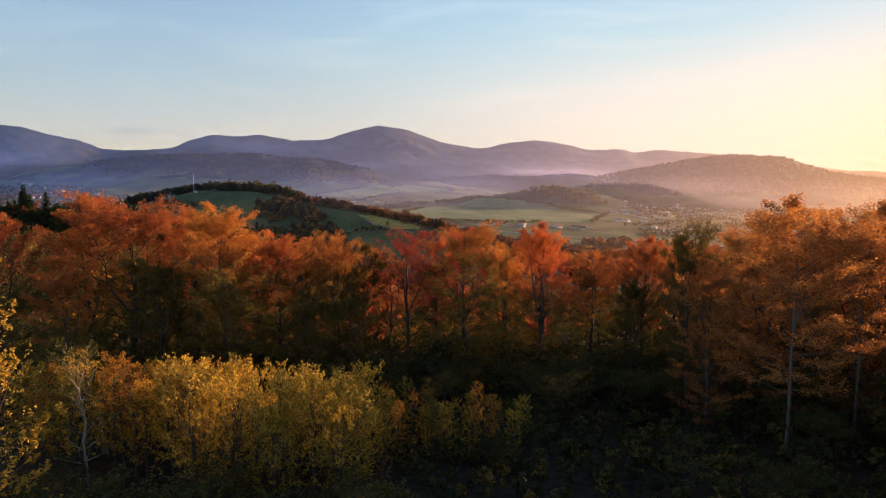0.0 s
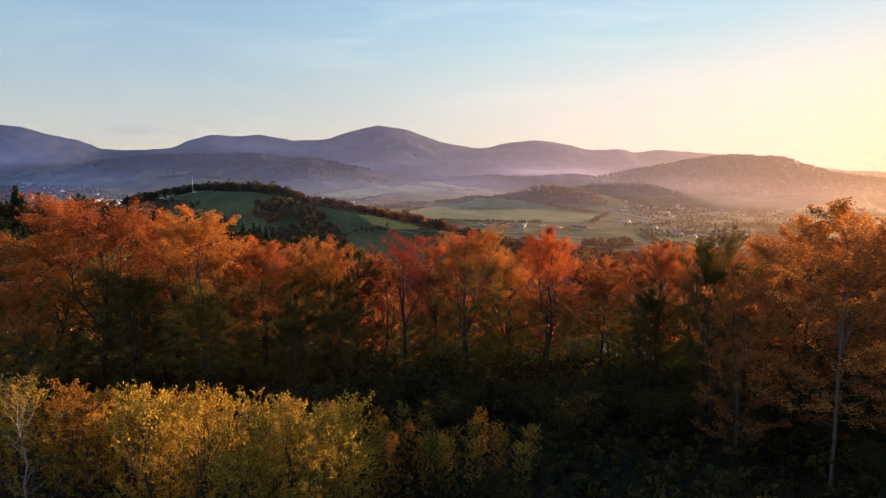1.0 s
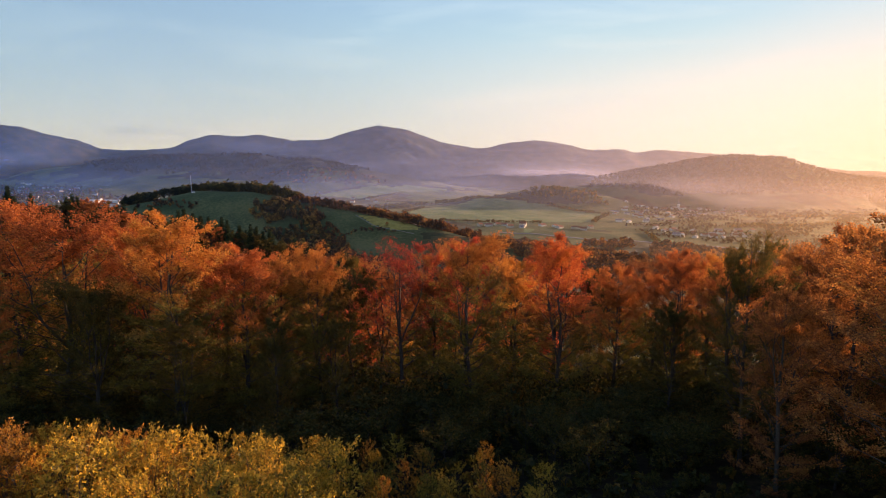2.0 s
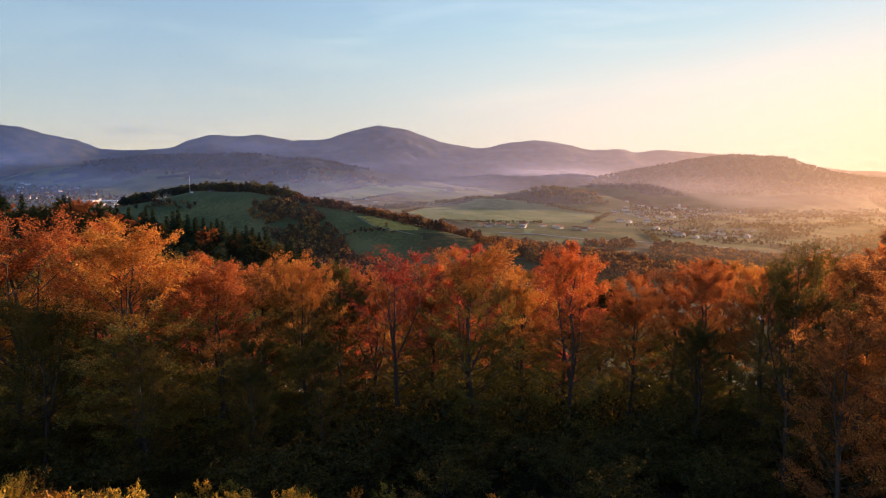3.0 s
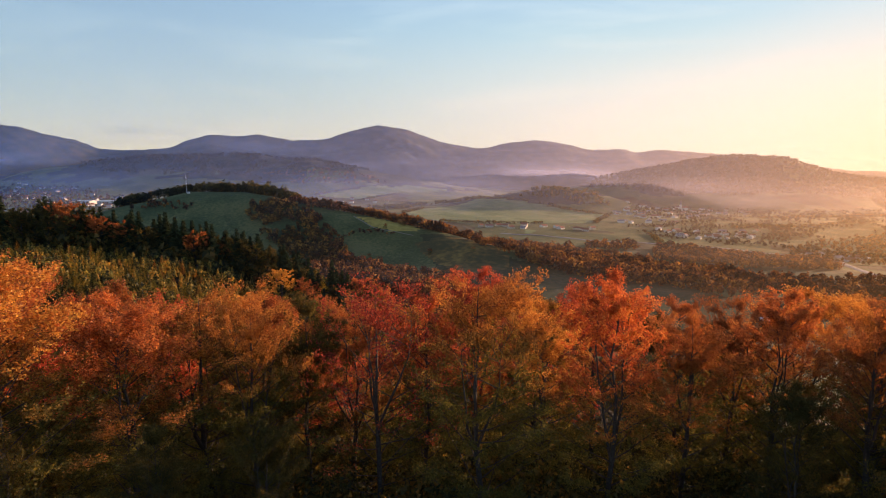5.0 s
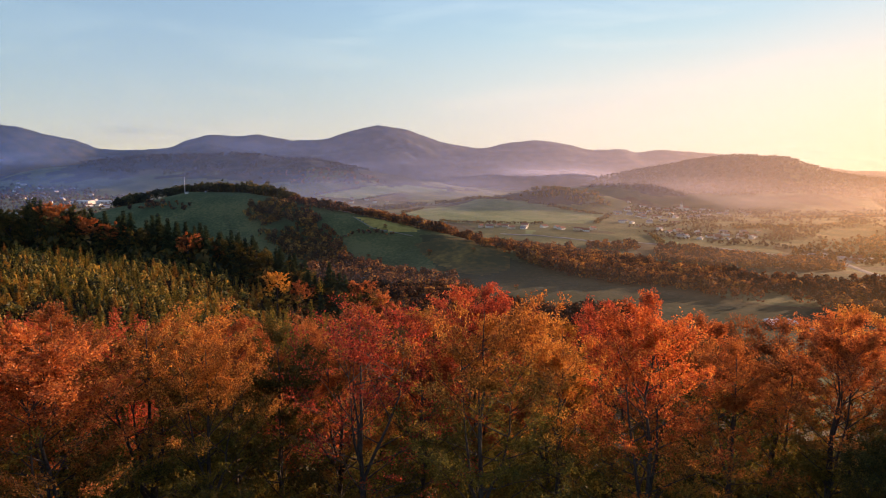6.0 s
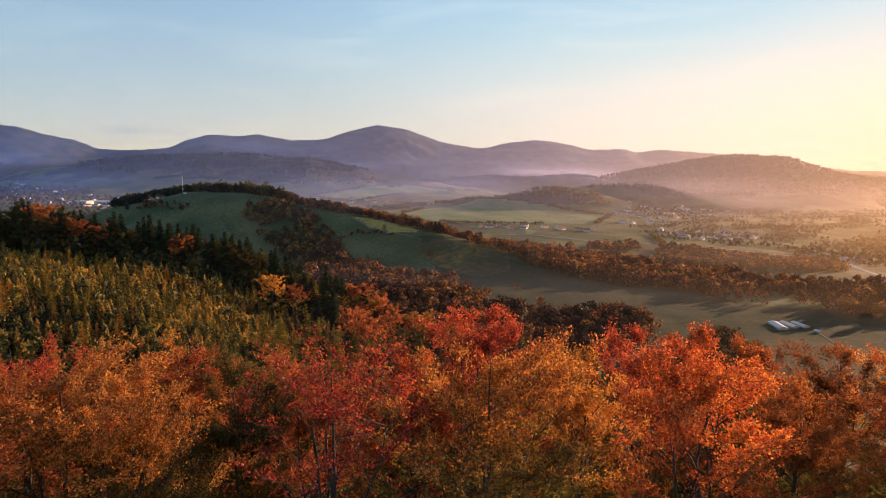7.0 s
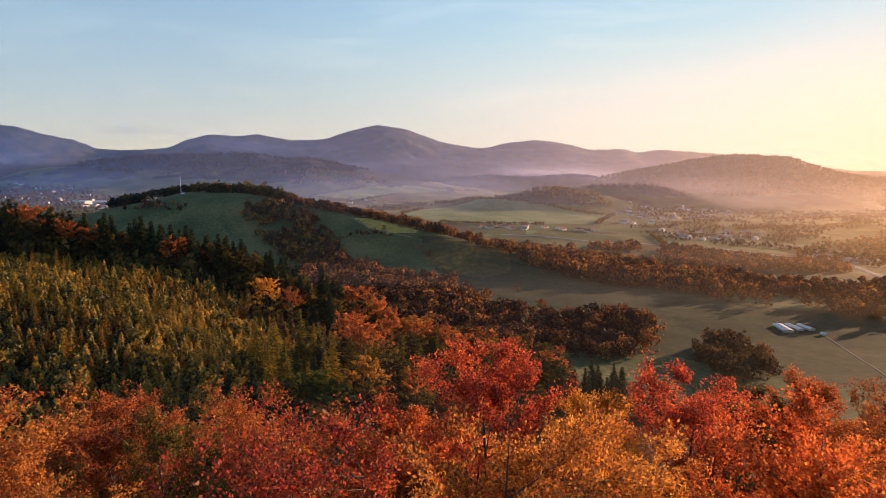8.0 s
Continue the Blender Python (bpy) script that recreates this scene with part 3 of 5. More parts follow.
def broadleaf(seed, high, spread, bare, count, size, limbs=22, lean=0.3, subs=3, low=0.55, bold=1.0, upright=0.0, twigs=3, scatter=0.13):
    """Wood and leaf mesh of a broad-leaved tree. bare: where the crown begins; low: how wide it is there."""
    rng = np.random.default_rng(seed)
    verts, faces, sprays = [], [], []           # sprays: start, end, share of the leaves, level in the crown
    stem = [Vector((rng.normal(0, lean) * k / 8, rng.normal(0, lean) * k / 8, high * 0.97 * k / 8)) for k in range(9)]
    girth = high * 0.0105 * bold
    tube(verts, faces, stem, [girth * (1.25 if k == 0 else 1 - 0.118 * k) for k in range(9)], 7)

    def on_stem(h):
        q = np.clip(h / (high * 0.97), 0, 0.999) * 8
        k = int(q)
        return stem[k].lerp(stem[k + 1], q - k)

    def shoots(a, b, number, reach, share, g):
        """Leafy twigs off the branch from a to b, pointing on and up."""
        way = (b - a).normalized()
        sprays.append((a.lerp(b, 0.3), b + way * reach * 0.4, share, g))
        for k in range(number):
            t = rng.uniform(0, 6.28)
            w = (way * rng.uniform(0.5, 1.1) + Vector((math.cos(t), math.sin(t), rng.uniform(-0.2, 0.55) + 0.35 * g)) * 0.8).normalized()
            p = a.lerp(b, rng.uniform(0.25, 1.0))
            sprays.append((p, p + w * reach * rng.uniform(0.6, 1.2), share * rng.choice([0.3, 1.0, 1.5]), g))

    for n in range(limbs):
        g = (n + rng.uniform(0, 1)) / limbs
        start = on_stem(high * (bare + (0.95 - bare) * g) * 0.96)
        turn = n * 2.399 + rng.uniform(-0.5, 0.5)
        length = spread * (low + (1 - low) * min(1, g * 2.2)) * (1.0 - 0.5 * max(0, g - 0.5) / 0.5) * rng.uniform(0.68, 1.2)
        rise = 0.15 + upright + 1.15 * g + rng.uniform(-0.12, 0.25)
        w = Vector((math.cos(turn), math.sin(turn), rise)).normalized()
        pts = [start]
        for k in range(4):
            w = (w + Vector((rng.normal(0, 0.14), rng.normal(0, 0.14), 0.05 + 0.10 * g + rng.normal(0, 0.08)))).normalized()
            pts.append(pts[-1] + w * length / 4)
        thick = girth * 0.42 * (1.05 - 0.7 * g)
        tube(verts, faces, pts, [thick, thick * 0.75, thick * 0.5, thick * 0.3, thick * 0.1], 4)
        full = rng.choice([0.45, 1.0, 1.35])
        shoots(pts[3], pts[4], twigs, length * 0.2, full, g)
        for k in range(1, 5):
            for side in range(subs):
                t2 = rng.uniform(0, 6.28)
                w2 = (w + Vector((math.cos(t2), math.sin(t2), rng.uniform(-0.25, 0.5) + 0.3 * upright)) * 0.9).normalized()
                l2 = length * rng.uniform(0.2, 0.44) * (1.2 - 0.13 * k)
                end = pts[k] + w2 * l2 + Vector((0, 0, 0.14 * l2))
                tube(verts, faces, [pts[k], end], [thick * 0.24, thick * 0.05], 3)
                shoots(pts[k], end, twigs, l2 * 0.55, full * (0.4 + 0.18 * k), g)
    shoots(on_stem(high * 0.85), on_stem(high * 0.96), 5, spread * 0.16, 1.2, 1.0)
    share = np.array([t[2] for t in sprays])
    pick = rng.choice(len(sprays), count, p=share / share.sum())
    a, b = np.array([t[0] for t in sprays])[pick], np.array([t[1] for t in sprays])[pick]
    along = rng.uniform(0, 1, (count, 1)) ** 0.8
    reach = np.linalg.norm(b - a, axis=1)[:, None]
    centres = a + (b - a) * along + rng.normal(size=(count, 3)) * np.array([1, 1, 0.6 + scatter]) * reach * scatter * (1.25 - along)
    lv, lf = leaf_cards(rng, centres, size, flat=0.2)
    grow = np.array([1, 1, high / np.quantile(lv[:, 2], 0.998)])
    lv = lv * grow
    verts = [Vector((v[0], v[1], v[2] * grow[2])) for v in verts]
    return mesh_from("trunk", np.array([tuple(v) for v in verts]), np.array(faces), smooth=True), mesh_from("crown", lv, lf)


def conifer(seed, high, spread, levels, around, size, droop, bare=0.06, cards=3):
    """Wood and needle mesh of a conifer: whorls of drooping boughs, each a few overlapping sprays."""
    rng = np.random.default_rng(seed)
    verts, faces = [], []
    tube(verts, faces, [(0, 0, 0), (rng.normal(0, 0.05), 0, high * 0.5), (0, 0, high)], [high * 0.014, high * 0.009, high * 0.001], 6)
    centres, quads = [], []
    for k in range(levels):
        g = k / (levels - 1)
        z = high * (bare + (0.985 - bare) * g**0.92)
        length = spread * (1.02 - g) ** 0.85 * rng.uniform(0.85, 1.12) + 0.02 * high
        for n in range(max(3, int(around * (1.1 - 0.6 * g)))):
            turn = rng.uniform(0, 6.28)
            way = np.array([math.cos(turn), math.sin(turn), 0.0])
            side = np.array([-way[1], way[0], 0.0])
            own = length * rng.uniform(0.7, 1.15)
            for c in range(cards):
                f0, f1 = c / cards, (c + 1.25) / cards
                wide = size * (1.15 - 0.75 * f1) * rng.uniform(0.8, 1.3)
                a = np.array([0, 0, z + 0.10 * own * (1 - g)]) + way * own * f0 - np.array([0, 0, droop * own * f0**1.4])
                b = np.array([0, 0, z + 0.10 * own * (1 - g)]) + way * own * f1 - np.array([0, 0, droop * own * f1**1.4])
                tilt = np.array([0, 0, rng.uniform(-0.5, 0.5) * wide])
                base = len(centres)
                centres += [a - side * wide * 0.5 - tilt, a + side * wide * 0.5 + tilt, b + side * wide * 0.35 - [0, 0, 0.2 * wide], b - side * wide * 0.35 - [0, 0, 0.2 * wide]]
                quads.append((base, base + 1, base + 2, base + 3))
    return mesh_from("trunk", np.array([tuple(v) for v in verts]), np.array(faces), smooth=True), mesh_from("crown", np.array(centres), np.array(quads))


def plant(name, kind, x, y, high, tall, label, category, group, leaf, bark, turn, wide=1.0):
    """One tree on the ground at x, y, its mesh of that height scaled to be tall."""
    root = tagged(new(name), label, category, group)
    s = tall / high
    root.matrix_world = pose(x, y, float(ground_height(x, y)) - 0.15, 0, 0, math.degrees(turn)) @ Matrix.Diagonal((s * wide, s * wide, s, 1))
    for part_name, data, mat in (("trunk", kind[0], bark), ("crown", kind[1], leaf)):
        if not data.materials:
            data.materials.append(mat)
        ob = part(part_name, data, None, root)
        ob.material_slots[0].link = "OBJECT"
        ob.material_slots[0].material = mat
    return root


def height_at(x, y):
    return float(ground_height(x, y))


FINE = [beech(150 + k, 18.0, (3.7, 4.1, 3.4, 3.9)[k], (0.05, 0.04, 0.07, 0.05)[k], 0.088, (58, 60, 54, 58)[k], per=32, four=True, stray=1.0, bend=0.6, leaders=(3, 4, 2, 3)[k], thin=(0.1, 0.16, 0.12, 0.22)[k]) for k in range(4)]
TALL_BEECH = beech(153, 18.0, 4.0, 0.26, 0.095, 56, per=26, four=True, stray=1.0, bend=0.6, leaders=3, thin=0.2, bold=0.55)
BEECHES = [beech(100 + k, 18.0, (3.8, 4.2)[k], 0.05, 0.19, 44, 5, 5, 17, stray=0.9, leaders=3) for k in range(2)]
COARSE = [beech(130 + k, 18.0, 4.6, 0.04, 0.34, 30, 4, 4, 18, leaders=2, fan=0.22) for k in range(2)]
SHADE_BEECHES = [beech(135 + k, 18.0, 4.8, 0.04, 0.5, 28, 4, 4, 9, leaders=2, fan=0.24) for k in range(2)]
SPARSE = beech(158, 18.0, 4.2, 0.06, 0.10, 52, per=13, four=True, stray=1.0, leaders=4, thin=0.4, bold=0.9)
RED, ORA, RUS, GOL, OLI, AMB, EMB, CRI, BRO = LEAF_RED, LEAF_ORANGE, LEAF_RUST, LEAF_GOLD, LEAF_OLIVE, LEAF_AMBER, LEAF_EMBER, LEAF_CRIMSON, LEAF_BROWN
WORDS = {BRO: "brown-orange beech with a pale grey trunk", AMB: "amber-orange beech crown lit by the evening sun", EMB: "red-tipped orange beech at the clearing's edge",
         CRI: "dark crimson beech with thin foliage and bare twigs", RED: "crimson-leaved beech with dark trunk at the clearing's edge", ORA: "orange-leaved beech tree glowing in low sun",
         RUS: "rust-brown beech tree with thinning autumn leaves", GOL: "golden-orange beech crown on the wooded slope",
         OLI: "beech still half green among autumn trees"}

# beeches whose crowns stand out: x, y, height of the top, foliage, width of the crown
FRONT = ((11.5, 65.5, -6.6, EMB, 1.0), (3.5, 63.8, -6.2, AMB, 0.95), (-3.2, 66.0, -7.2, CRI, 1.08), (-10.8, 64.6, -7.9, AMB, 0.85), (-20.8, 55.6, -3.8, AMB, 1.25),
        (-31.0, 58.0, -2.8, ORA, 1.3), (-36.5, 60.0, -4.5, RUS, 1.2), (-25.5, 61.5, -4.6, ORA, 1.15), (-16.6, 60.0, -6.9, ORA, 1.2), (-14.4, 67.0, -8.0, AMB, 1.25),
        (23.5, 84.2, -12.6, ORA, 1.1), (32.3, 79.0, -10.2, AMB, 1.1), (25.4, 40.0, -2.4, BRO, 1.1), (23.2, 52.6, -5.2, OLI, 0.75), (28.6, 49.0, -4.2, BRO, 1.1),
        (18.5, 70.5, -10.6, RUS, 1.0), (25.0, 70.0, -8.6, ORA, 1.05), (31.0, 59.0, -6.4, BRO, 1.1), (37.0, 62.0, -5.6, RUS, 1.1), (33.0, 44.0, -3.0, BRO, 1.15))
BEHIND = ((3.6, 77.2, -8.3, RED, 1.05), (-6.5, 75.0, -10.4, RUS, 1.1), (9.0, 78.0, -11.0, GOL, 1.0), (13.8, 78.4, -9.9, RED, 1.05), (-43.0, 57.0, -5.0, ORA, 1.2),
        (-50.0, 62.0, -5.5, RUS, 1.2), (40.0, 52.0, -4.0, BRO, 1.1), (46.0, 60.0, -6.0, ORA, 1.1), (-21.5, 68.5, -8.0, RUS, 1.2), (-29.5, 68.0, -7.5, ORA, 1.2),
        (-8.6, 70.0, -9.2, OLI, 0.95), (8.2, 71.2, -9.6, AMB, 1.0), (-13.0, 75.0, -10.2, ORA, 1.15), (-24.0, 75.5, -10.0, RED, 1.15), (-0.6, 72.6, -9.4, EMB, 1.05))
BETWEEN = ((27.5, 64.0, -8.5, RUS, 1.0), (20.5, 60.5, -12.0, OLI, 0.9), (31.5, 70.0, -9.2, AMB, 1.05), (37.0, 73.0, -9.0, RUS, 1.1), (25.0, 77.5, -11.0, RUS, 1.05),
        (19.5, 84.0, -13.0, OLI, 1.0), (42.0, 80.0, -11.0, RUS, 1.1), (-12.4, 54.6, -11.8, OLI, 0.8), (-8.0, 57.5, -12.6, OLI, 0.75),
        (-18.6, 52.4, -11.0, OLI, 0.85), (-26.0, 53.5, -8.4, OLI, 0.95), (-33.0, 51.0, -8.0, RUS, 1.0), (22.0, 45.5, -7.6, BRO, 0.9), (30.0, 54.0, -8.0, BRO, 1.0), (36.0, 48.0, -5.4, BRO, 1.1))
rng = np.random.default_rng(5)
taken = []
for n, (x, y, top, leaf, wide) in enumerate(FRONT + BEHIND + BETWEEN):
    kind = SPARSE if leaf is CRI and wide > 1 else TALL_BEECH if leaf is BRO and y < 46 and wide > 1 else FINE[n % 4]
    plant("beech_tree", kind, x, y, 18.0, top - height_at(x, y) + 0.3, WORDS[leaf], "tree", "beeches at the clearing's edge", leaf, BARK_GREY if kind is TALL_BEECH else BARK, rng.uniform(0, 6.28), wide)
    taken.append((x, y))
for n in range(1500):
    x, y = rng.uniform(-75, 80), rng.uniform(66, 112)
    if len(taken) >= 92:
        break
    if min(math.hypot(x - a, y - b) for a, b in taken) < 5.6 or abs(x) > 16 + y * 0.62:
        continue
    leaf = (ORA, RED, RUS, GOL, OLI, AMB, RUS)[int(rng.integers(7))]
    kind = BEECHES[n % 2] if y < 88 and abs(x) < 40 else COARSE[n % 2]
    plant("beech_tree", kind, x, y, 18.0, rng.uniform(13.5, 16.5), WORDS[leaf], "tree", "beeches on the slope", leaf, BARK, rng.uniform(0, 6.28), 1.2)
    taken.append((x, y))
# unseen beeches added beside the clearing, towards the sun, to shade it
for n in range(900):
    x, y = rng.uniform(30, 115), rng.uniform(0, 105)
    if len(taken) >= 180:
        break
    if min(math.hypot(x - a, y - b) for a, b in taken) < (5.2 if x < 75 else 7.5) or x < (13 + y * 0.74 if y < 56 else max(31, 0.745 * y - 13.5)):
        continue
    plant("beech_tree", SHADE_BEECHES[n % 2], x, y, 18.0, rng.uniform(-8.0, -5.0) - (4.0 if y > 70 else 0.0) - height_at(x, y) if x < 70 and y > 50 else rng.uniform(16, 20.5), WORDS[RUS], "tree", "beeches beside the clearing", RUS, BARK, rng.uniform(0, 6.28))
    taken.append((x, y))

# birch thicket in the clearing
BIRCHES = [beech(200 + k, 6.5, (1.15, 0.85, 1.25, 0.95)[k], 0.04, 0.095, 32, 4, 4, 6, leaders=(3, 2, 4, 2)[k], steep=1.3, thin=0.18, fan=0.26, bend=0.9, stray=1.3) for k in range(4)]
made = 0
rng = np.random.default_rng(8)
for n in range(1500):
    x, y = rng.uniform(-32, 7), rng.uniform(21, 47)
    if made >= 165:
        break
    if x > -3 and y < 39 or x < -14 and y < 34.5 or y < 29.5 or y < 32 and n % 2:
        continue
    tall = rng.uniform(0.6, 1.0) * (9.0 - max(0, y - 33) * 0.3 + (0.4 if x < -18 else 0)) if x < -4 else rng.uniform(3.2, 5.0)
    plant("birch_sapling", BIRCHES[n % 4], x, y, 6.5, tall, "young birch with thin stems and yellow-green leaves", "tree",
          "birch thicket in the clearing", LEAF_COPPER if n % 7 == 0 or x < -13 and n % 3 == 1 else LEAF_BIRCH_GREEN if n % 4 == 1 else LEAF_BIRCH, BARK, rng.uniform(0, 6.28), rng.uniform(0.8, 1.15))
    made += 1

# undergrowth at the foot of the trees and over the shaded clearing
SHRUBS = [beech(230 + k, 4.0, 1.9, 0.02, 0.13, 16, 4, 4, 9, leaders=4, steep=0.7, fan=0.3, bend=0.7, stray=0.7) for k in range(3)]
# the last 30 are added, taller, to block the low sun
for n in range(160):
    x, y = (rng.uniform(24, 58), rng.uniform(34, 72)) if n >= 130 else (rng.uniform(-46, 34), rng.uniform(49, 63)) if n < 95 else (rng.uniform(2, 40), rng.uniform(24, 50))
    plant("hazel_shrub", SHRUBS[n % 3], x, y, 4.0, rng.uniform(2.5, 5.5) if n < 95 else rng.uniform(1.2, 3.0) if n < 130 else rng.uniform(3.5, 7.0), "dark green shrub in the shade of the wood's edge", "shrub",
          "undergrowth", OLI, BARK, rng.uniform(0, 6.28), rng.uniform(0.9, 1.4))

# dark-leaved shrubs added in place of the thicket's shaded foot
for n in range(34):
    x, y = rng.uniform(-30, 1), rng.uniform(20, 31)
    plant("hazel_shrub", SHRUBS[n % 3], x, y, 4.0, rng.uniform(2.0, 4.2), "dark green shrub at the foot of the birch thicket", "shrub",
          "undergrowth", OLI, BARK, rng.uniform(0, 6.28), rng.uniform(1.0, 1.5))

# a yellow larch beside the thicket and a thin, half-bare rowan in it
YOUNG_LARCH = broadleaf(260, 14.0, 2.3, 0.05, 9000, 0.13, 44, 0.15, subs=2, low=1.1, upright=0.1)
plant("larch_tree", YOUNG_LARCH, -21.0, 26.0, 14.0, 17.0, "yellow autumn larch beside the birch thicket", "tree", "", LEAF_BIRCH, BARK_DARK, 1.0)
HALF_BARE = broadleaf(265, 9.0, 2.2, 0.15, 1500, 0.13, 20, 0.25, subs=3, low=0.8, bold=0.8)
plant("rowan_tree", HALF_BARE, -20.9, 33.2, 9.0, 9.8, "half-bare rowan with pale stems and red-brown leaves", "tree", "", LEAF_RUST, BARK_PALE, 2.2)


# ---- the hill behind the first wood: larch plantation, spruces, mixed trees ----
LARCHES = [conifer(300 + k, 8.0, (1.8, 2.1, 1.6)[k], 28, 12, 0.27, -0.12, cards=3) for k in range(3)]
SPRUCES = [conifer(320 + k, 22.0, (4.4, 3.9, 4.9)[k], 36, 13, 0.95, 0.32, cards=4) for k in range(3)]
MIDDLE = [beech(340 + k, 18.0, (4.6, 4.2)[k], 0.06, 0.36, 34, 4, 5, 11, leaders=3, fan=0.2) for k in range(2)]
TALL_LARCH = [conifer(310 + k, 20.0, (4.2, 3.7)[k], 36, 13, 0.6, 0.05, cards=4) for k in range(2)]
PLANTATION = [(-235, 165), (-235, 268), (-185, 275), (-140, 288), (-100, 297), (-66, 300), (-48, 270), (-40, 250), (-38, 215), (-62, 190), (-110, 160), (-160, 150)]
made, tries = 0, []
for n in range(6000):
    x, y = rng.uniform(-235, -35), rng.uniform(150, 285)
    if made >= 300:
        break
    if not inside(np.array(x), np.array(y), PLANTATION) or x < -0.78 * (y - 20) or any(math.hypot(x - a, y - b) < 3.9 for a, b in tries):
        continue
    tries.append((x, y))
    rusty = waves(x, y, 40, 51, 2) + rng.uniform(-0.5, 0.5) > 0.3
    plant("larch_tree", LARCHES[n % 3], x, y, 8.0, rng.uniform(5.5, 9.0), "young larch in yellow-green autumn needles" if not rusty else "young larch turning rusty orange", "tree",
          "larches in the plantation", LEAF_COPPER if rusty else LEAF_LARCH, BARK_DARK, rng.uniform(0, 6.28), rng.uniform(0.9, 1.3))
    made += 1
for n in range(220):
    f = n / 219
    x, y = -250 + 205 * f + rng.normal(0, 2), 283 + 6 * math.sin(3 * f) + 26 * f**2 + (n % 3) * 6 + rng.uniform(-3, 3)
    if x < -0.8 * (y - 30):
        continue
    if rng.uniform() < (0.4 if f < 0.35 else 0.6):
        plant("spruce_tree", SPRUCES[n % 3], x, y, 22.0, rng.uniform(23, 30) - 7 * f, "tall dark green spruce on the ridge", "tree", "spruces on the ridge", LEAF_SPRUCE, BARK_DARK, rng.uniform(0, 6.28), 1.3)
    else:
        leaf = (OLI, OLI, RUS, OLI, OLI)[n % 5]
        plant("beech_tree", MIDDLE[n % 2], x, y, 18.0, rng.uniform(17, 23) - 4 * f, WORDS[leaf], "tree", "beeches on the ridge", leaf, BARK, rng.uniform(0, 6.28), 1.35)
tries = []
for n in range(2500):
    x, y = rng.uniform(-75, 95), rng.uniform(118, 385)
    if len(tries) >= 150:
        break
    if inside(np.array(x), np.array(y), PLANTATION) or abs(x + 25) < 14 and 160 < y < 213 or y < 150 and x < -40 or x > 20 + 0.2 * (y - 118) or y > 330 + 0.6 * x + 40 or any(math.hypot(x - a, y - b) < 8.5 for a, b in tries):
        continue
    tries.append((x, y))
    if rng.uniform() < 0.4 or -64 < x < -22 and y < 262:
        kind, leaf, bark = (SPRUCES[n % 3], LEAF_SPRUCE, BARK_DARK) if rng.uniform() < 0.55 else (LARCHES[n % 3], LEAF_LARCH, BARK_DARK)
        high = 22.0 if leaf is LEAF_SPRUCE else 8.0
        plant("spruce_tree" if leaf is LEAF_SPRUCE else "larch_tree", kind, x, y, high, rng.uniform(11, 17), "dark spruce in the gully wood" if leaf is LEAF_SPRUCE else "tall larch yellowing in the gully wood", "tree",
              "conifers in the gully", leaf, bark, rng.uniform(0, 6.28), 1.2)
    else:
        # mostly olive crowns, whose dark colour imitates the gully's shade
        leaf = (ORA, RUS, OLI, OLI, OLI)[int(rng.integers(5))]
        plant("beech_tree", MIDDLE[n % 2], x, y, 18.0, rng.uniform(11, 17), WORDS[leaf], "tree", "broad-leaved trees in the gully", leaf, BARK, rng.uniform(0, 6.28), 1.3)


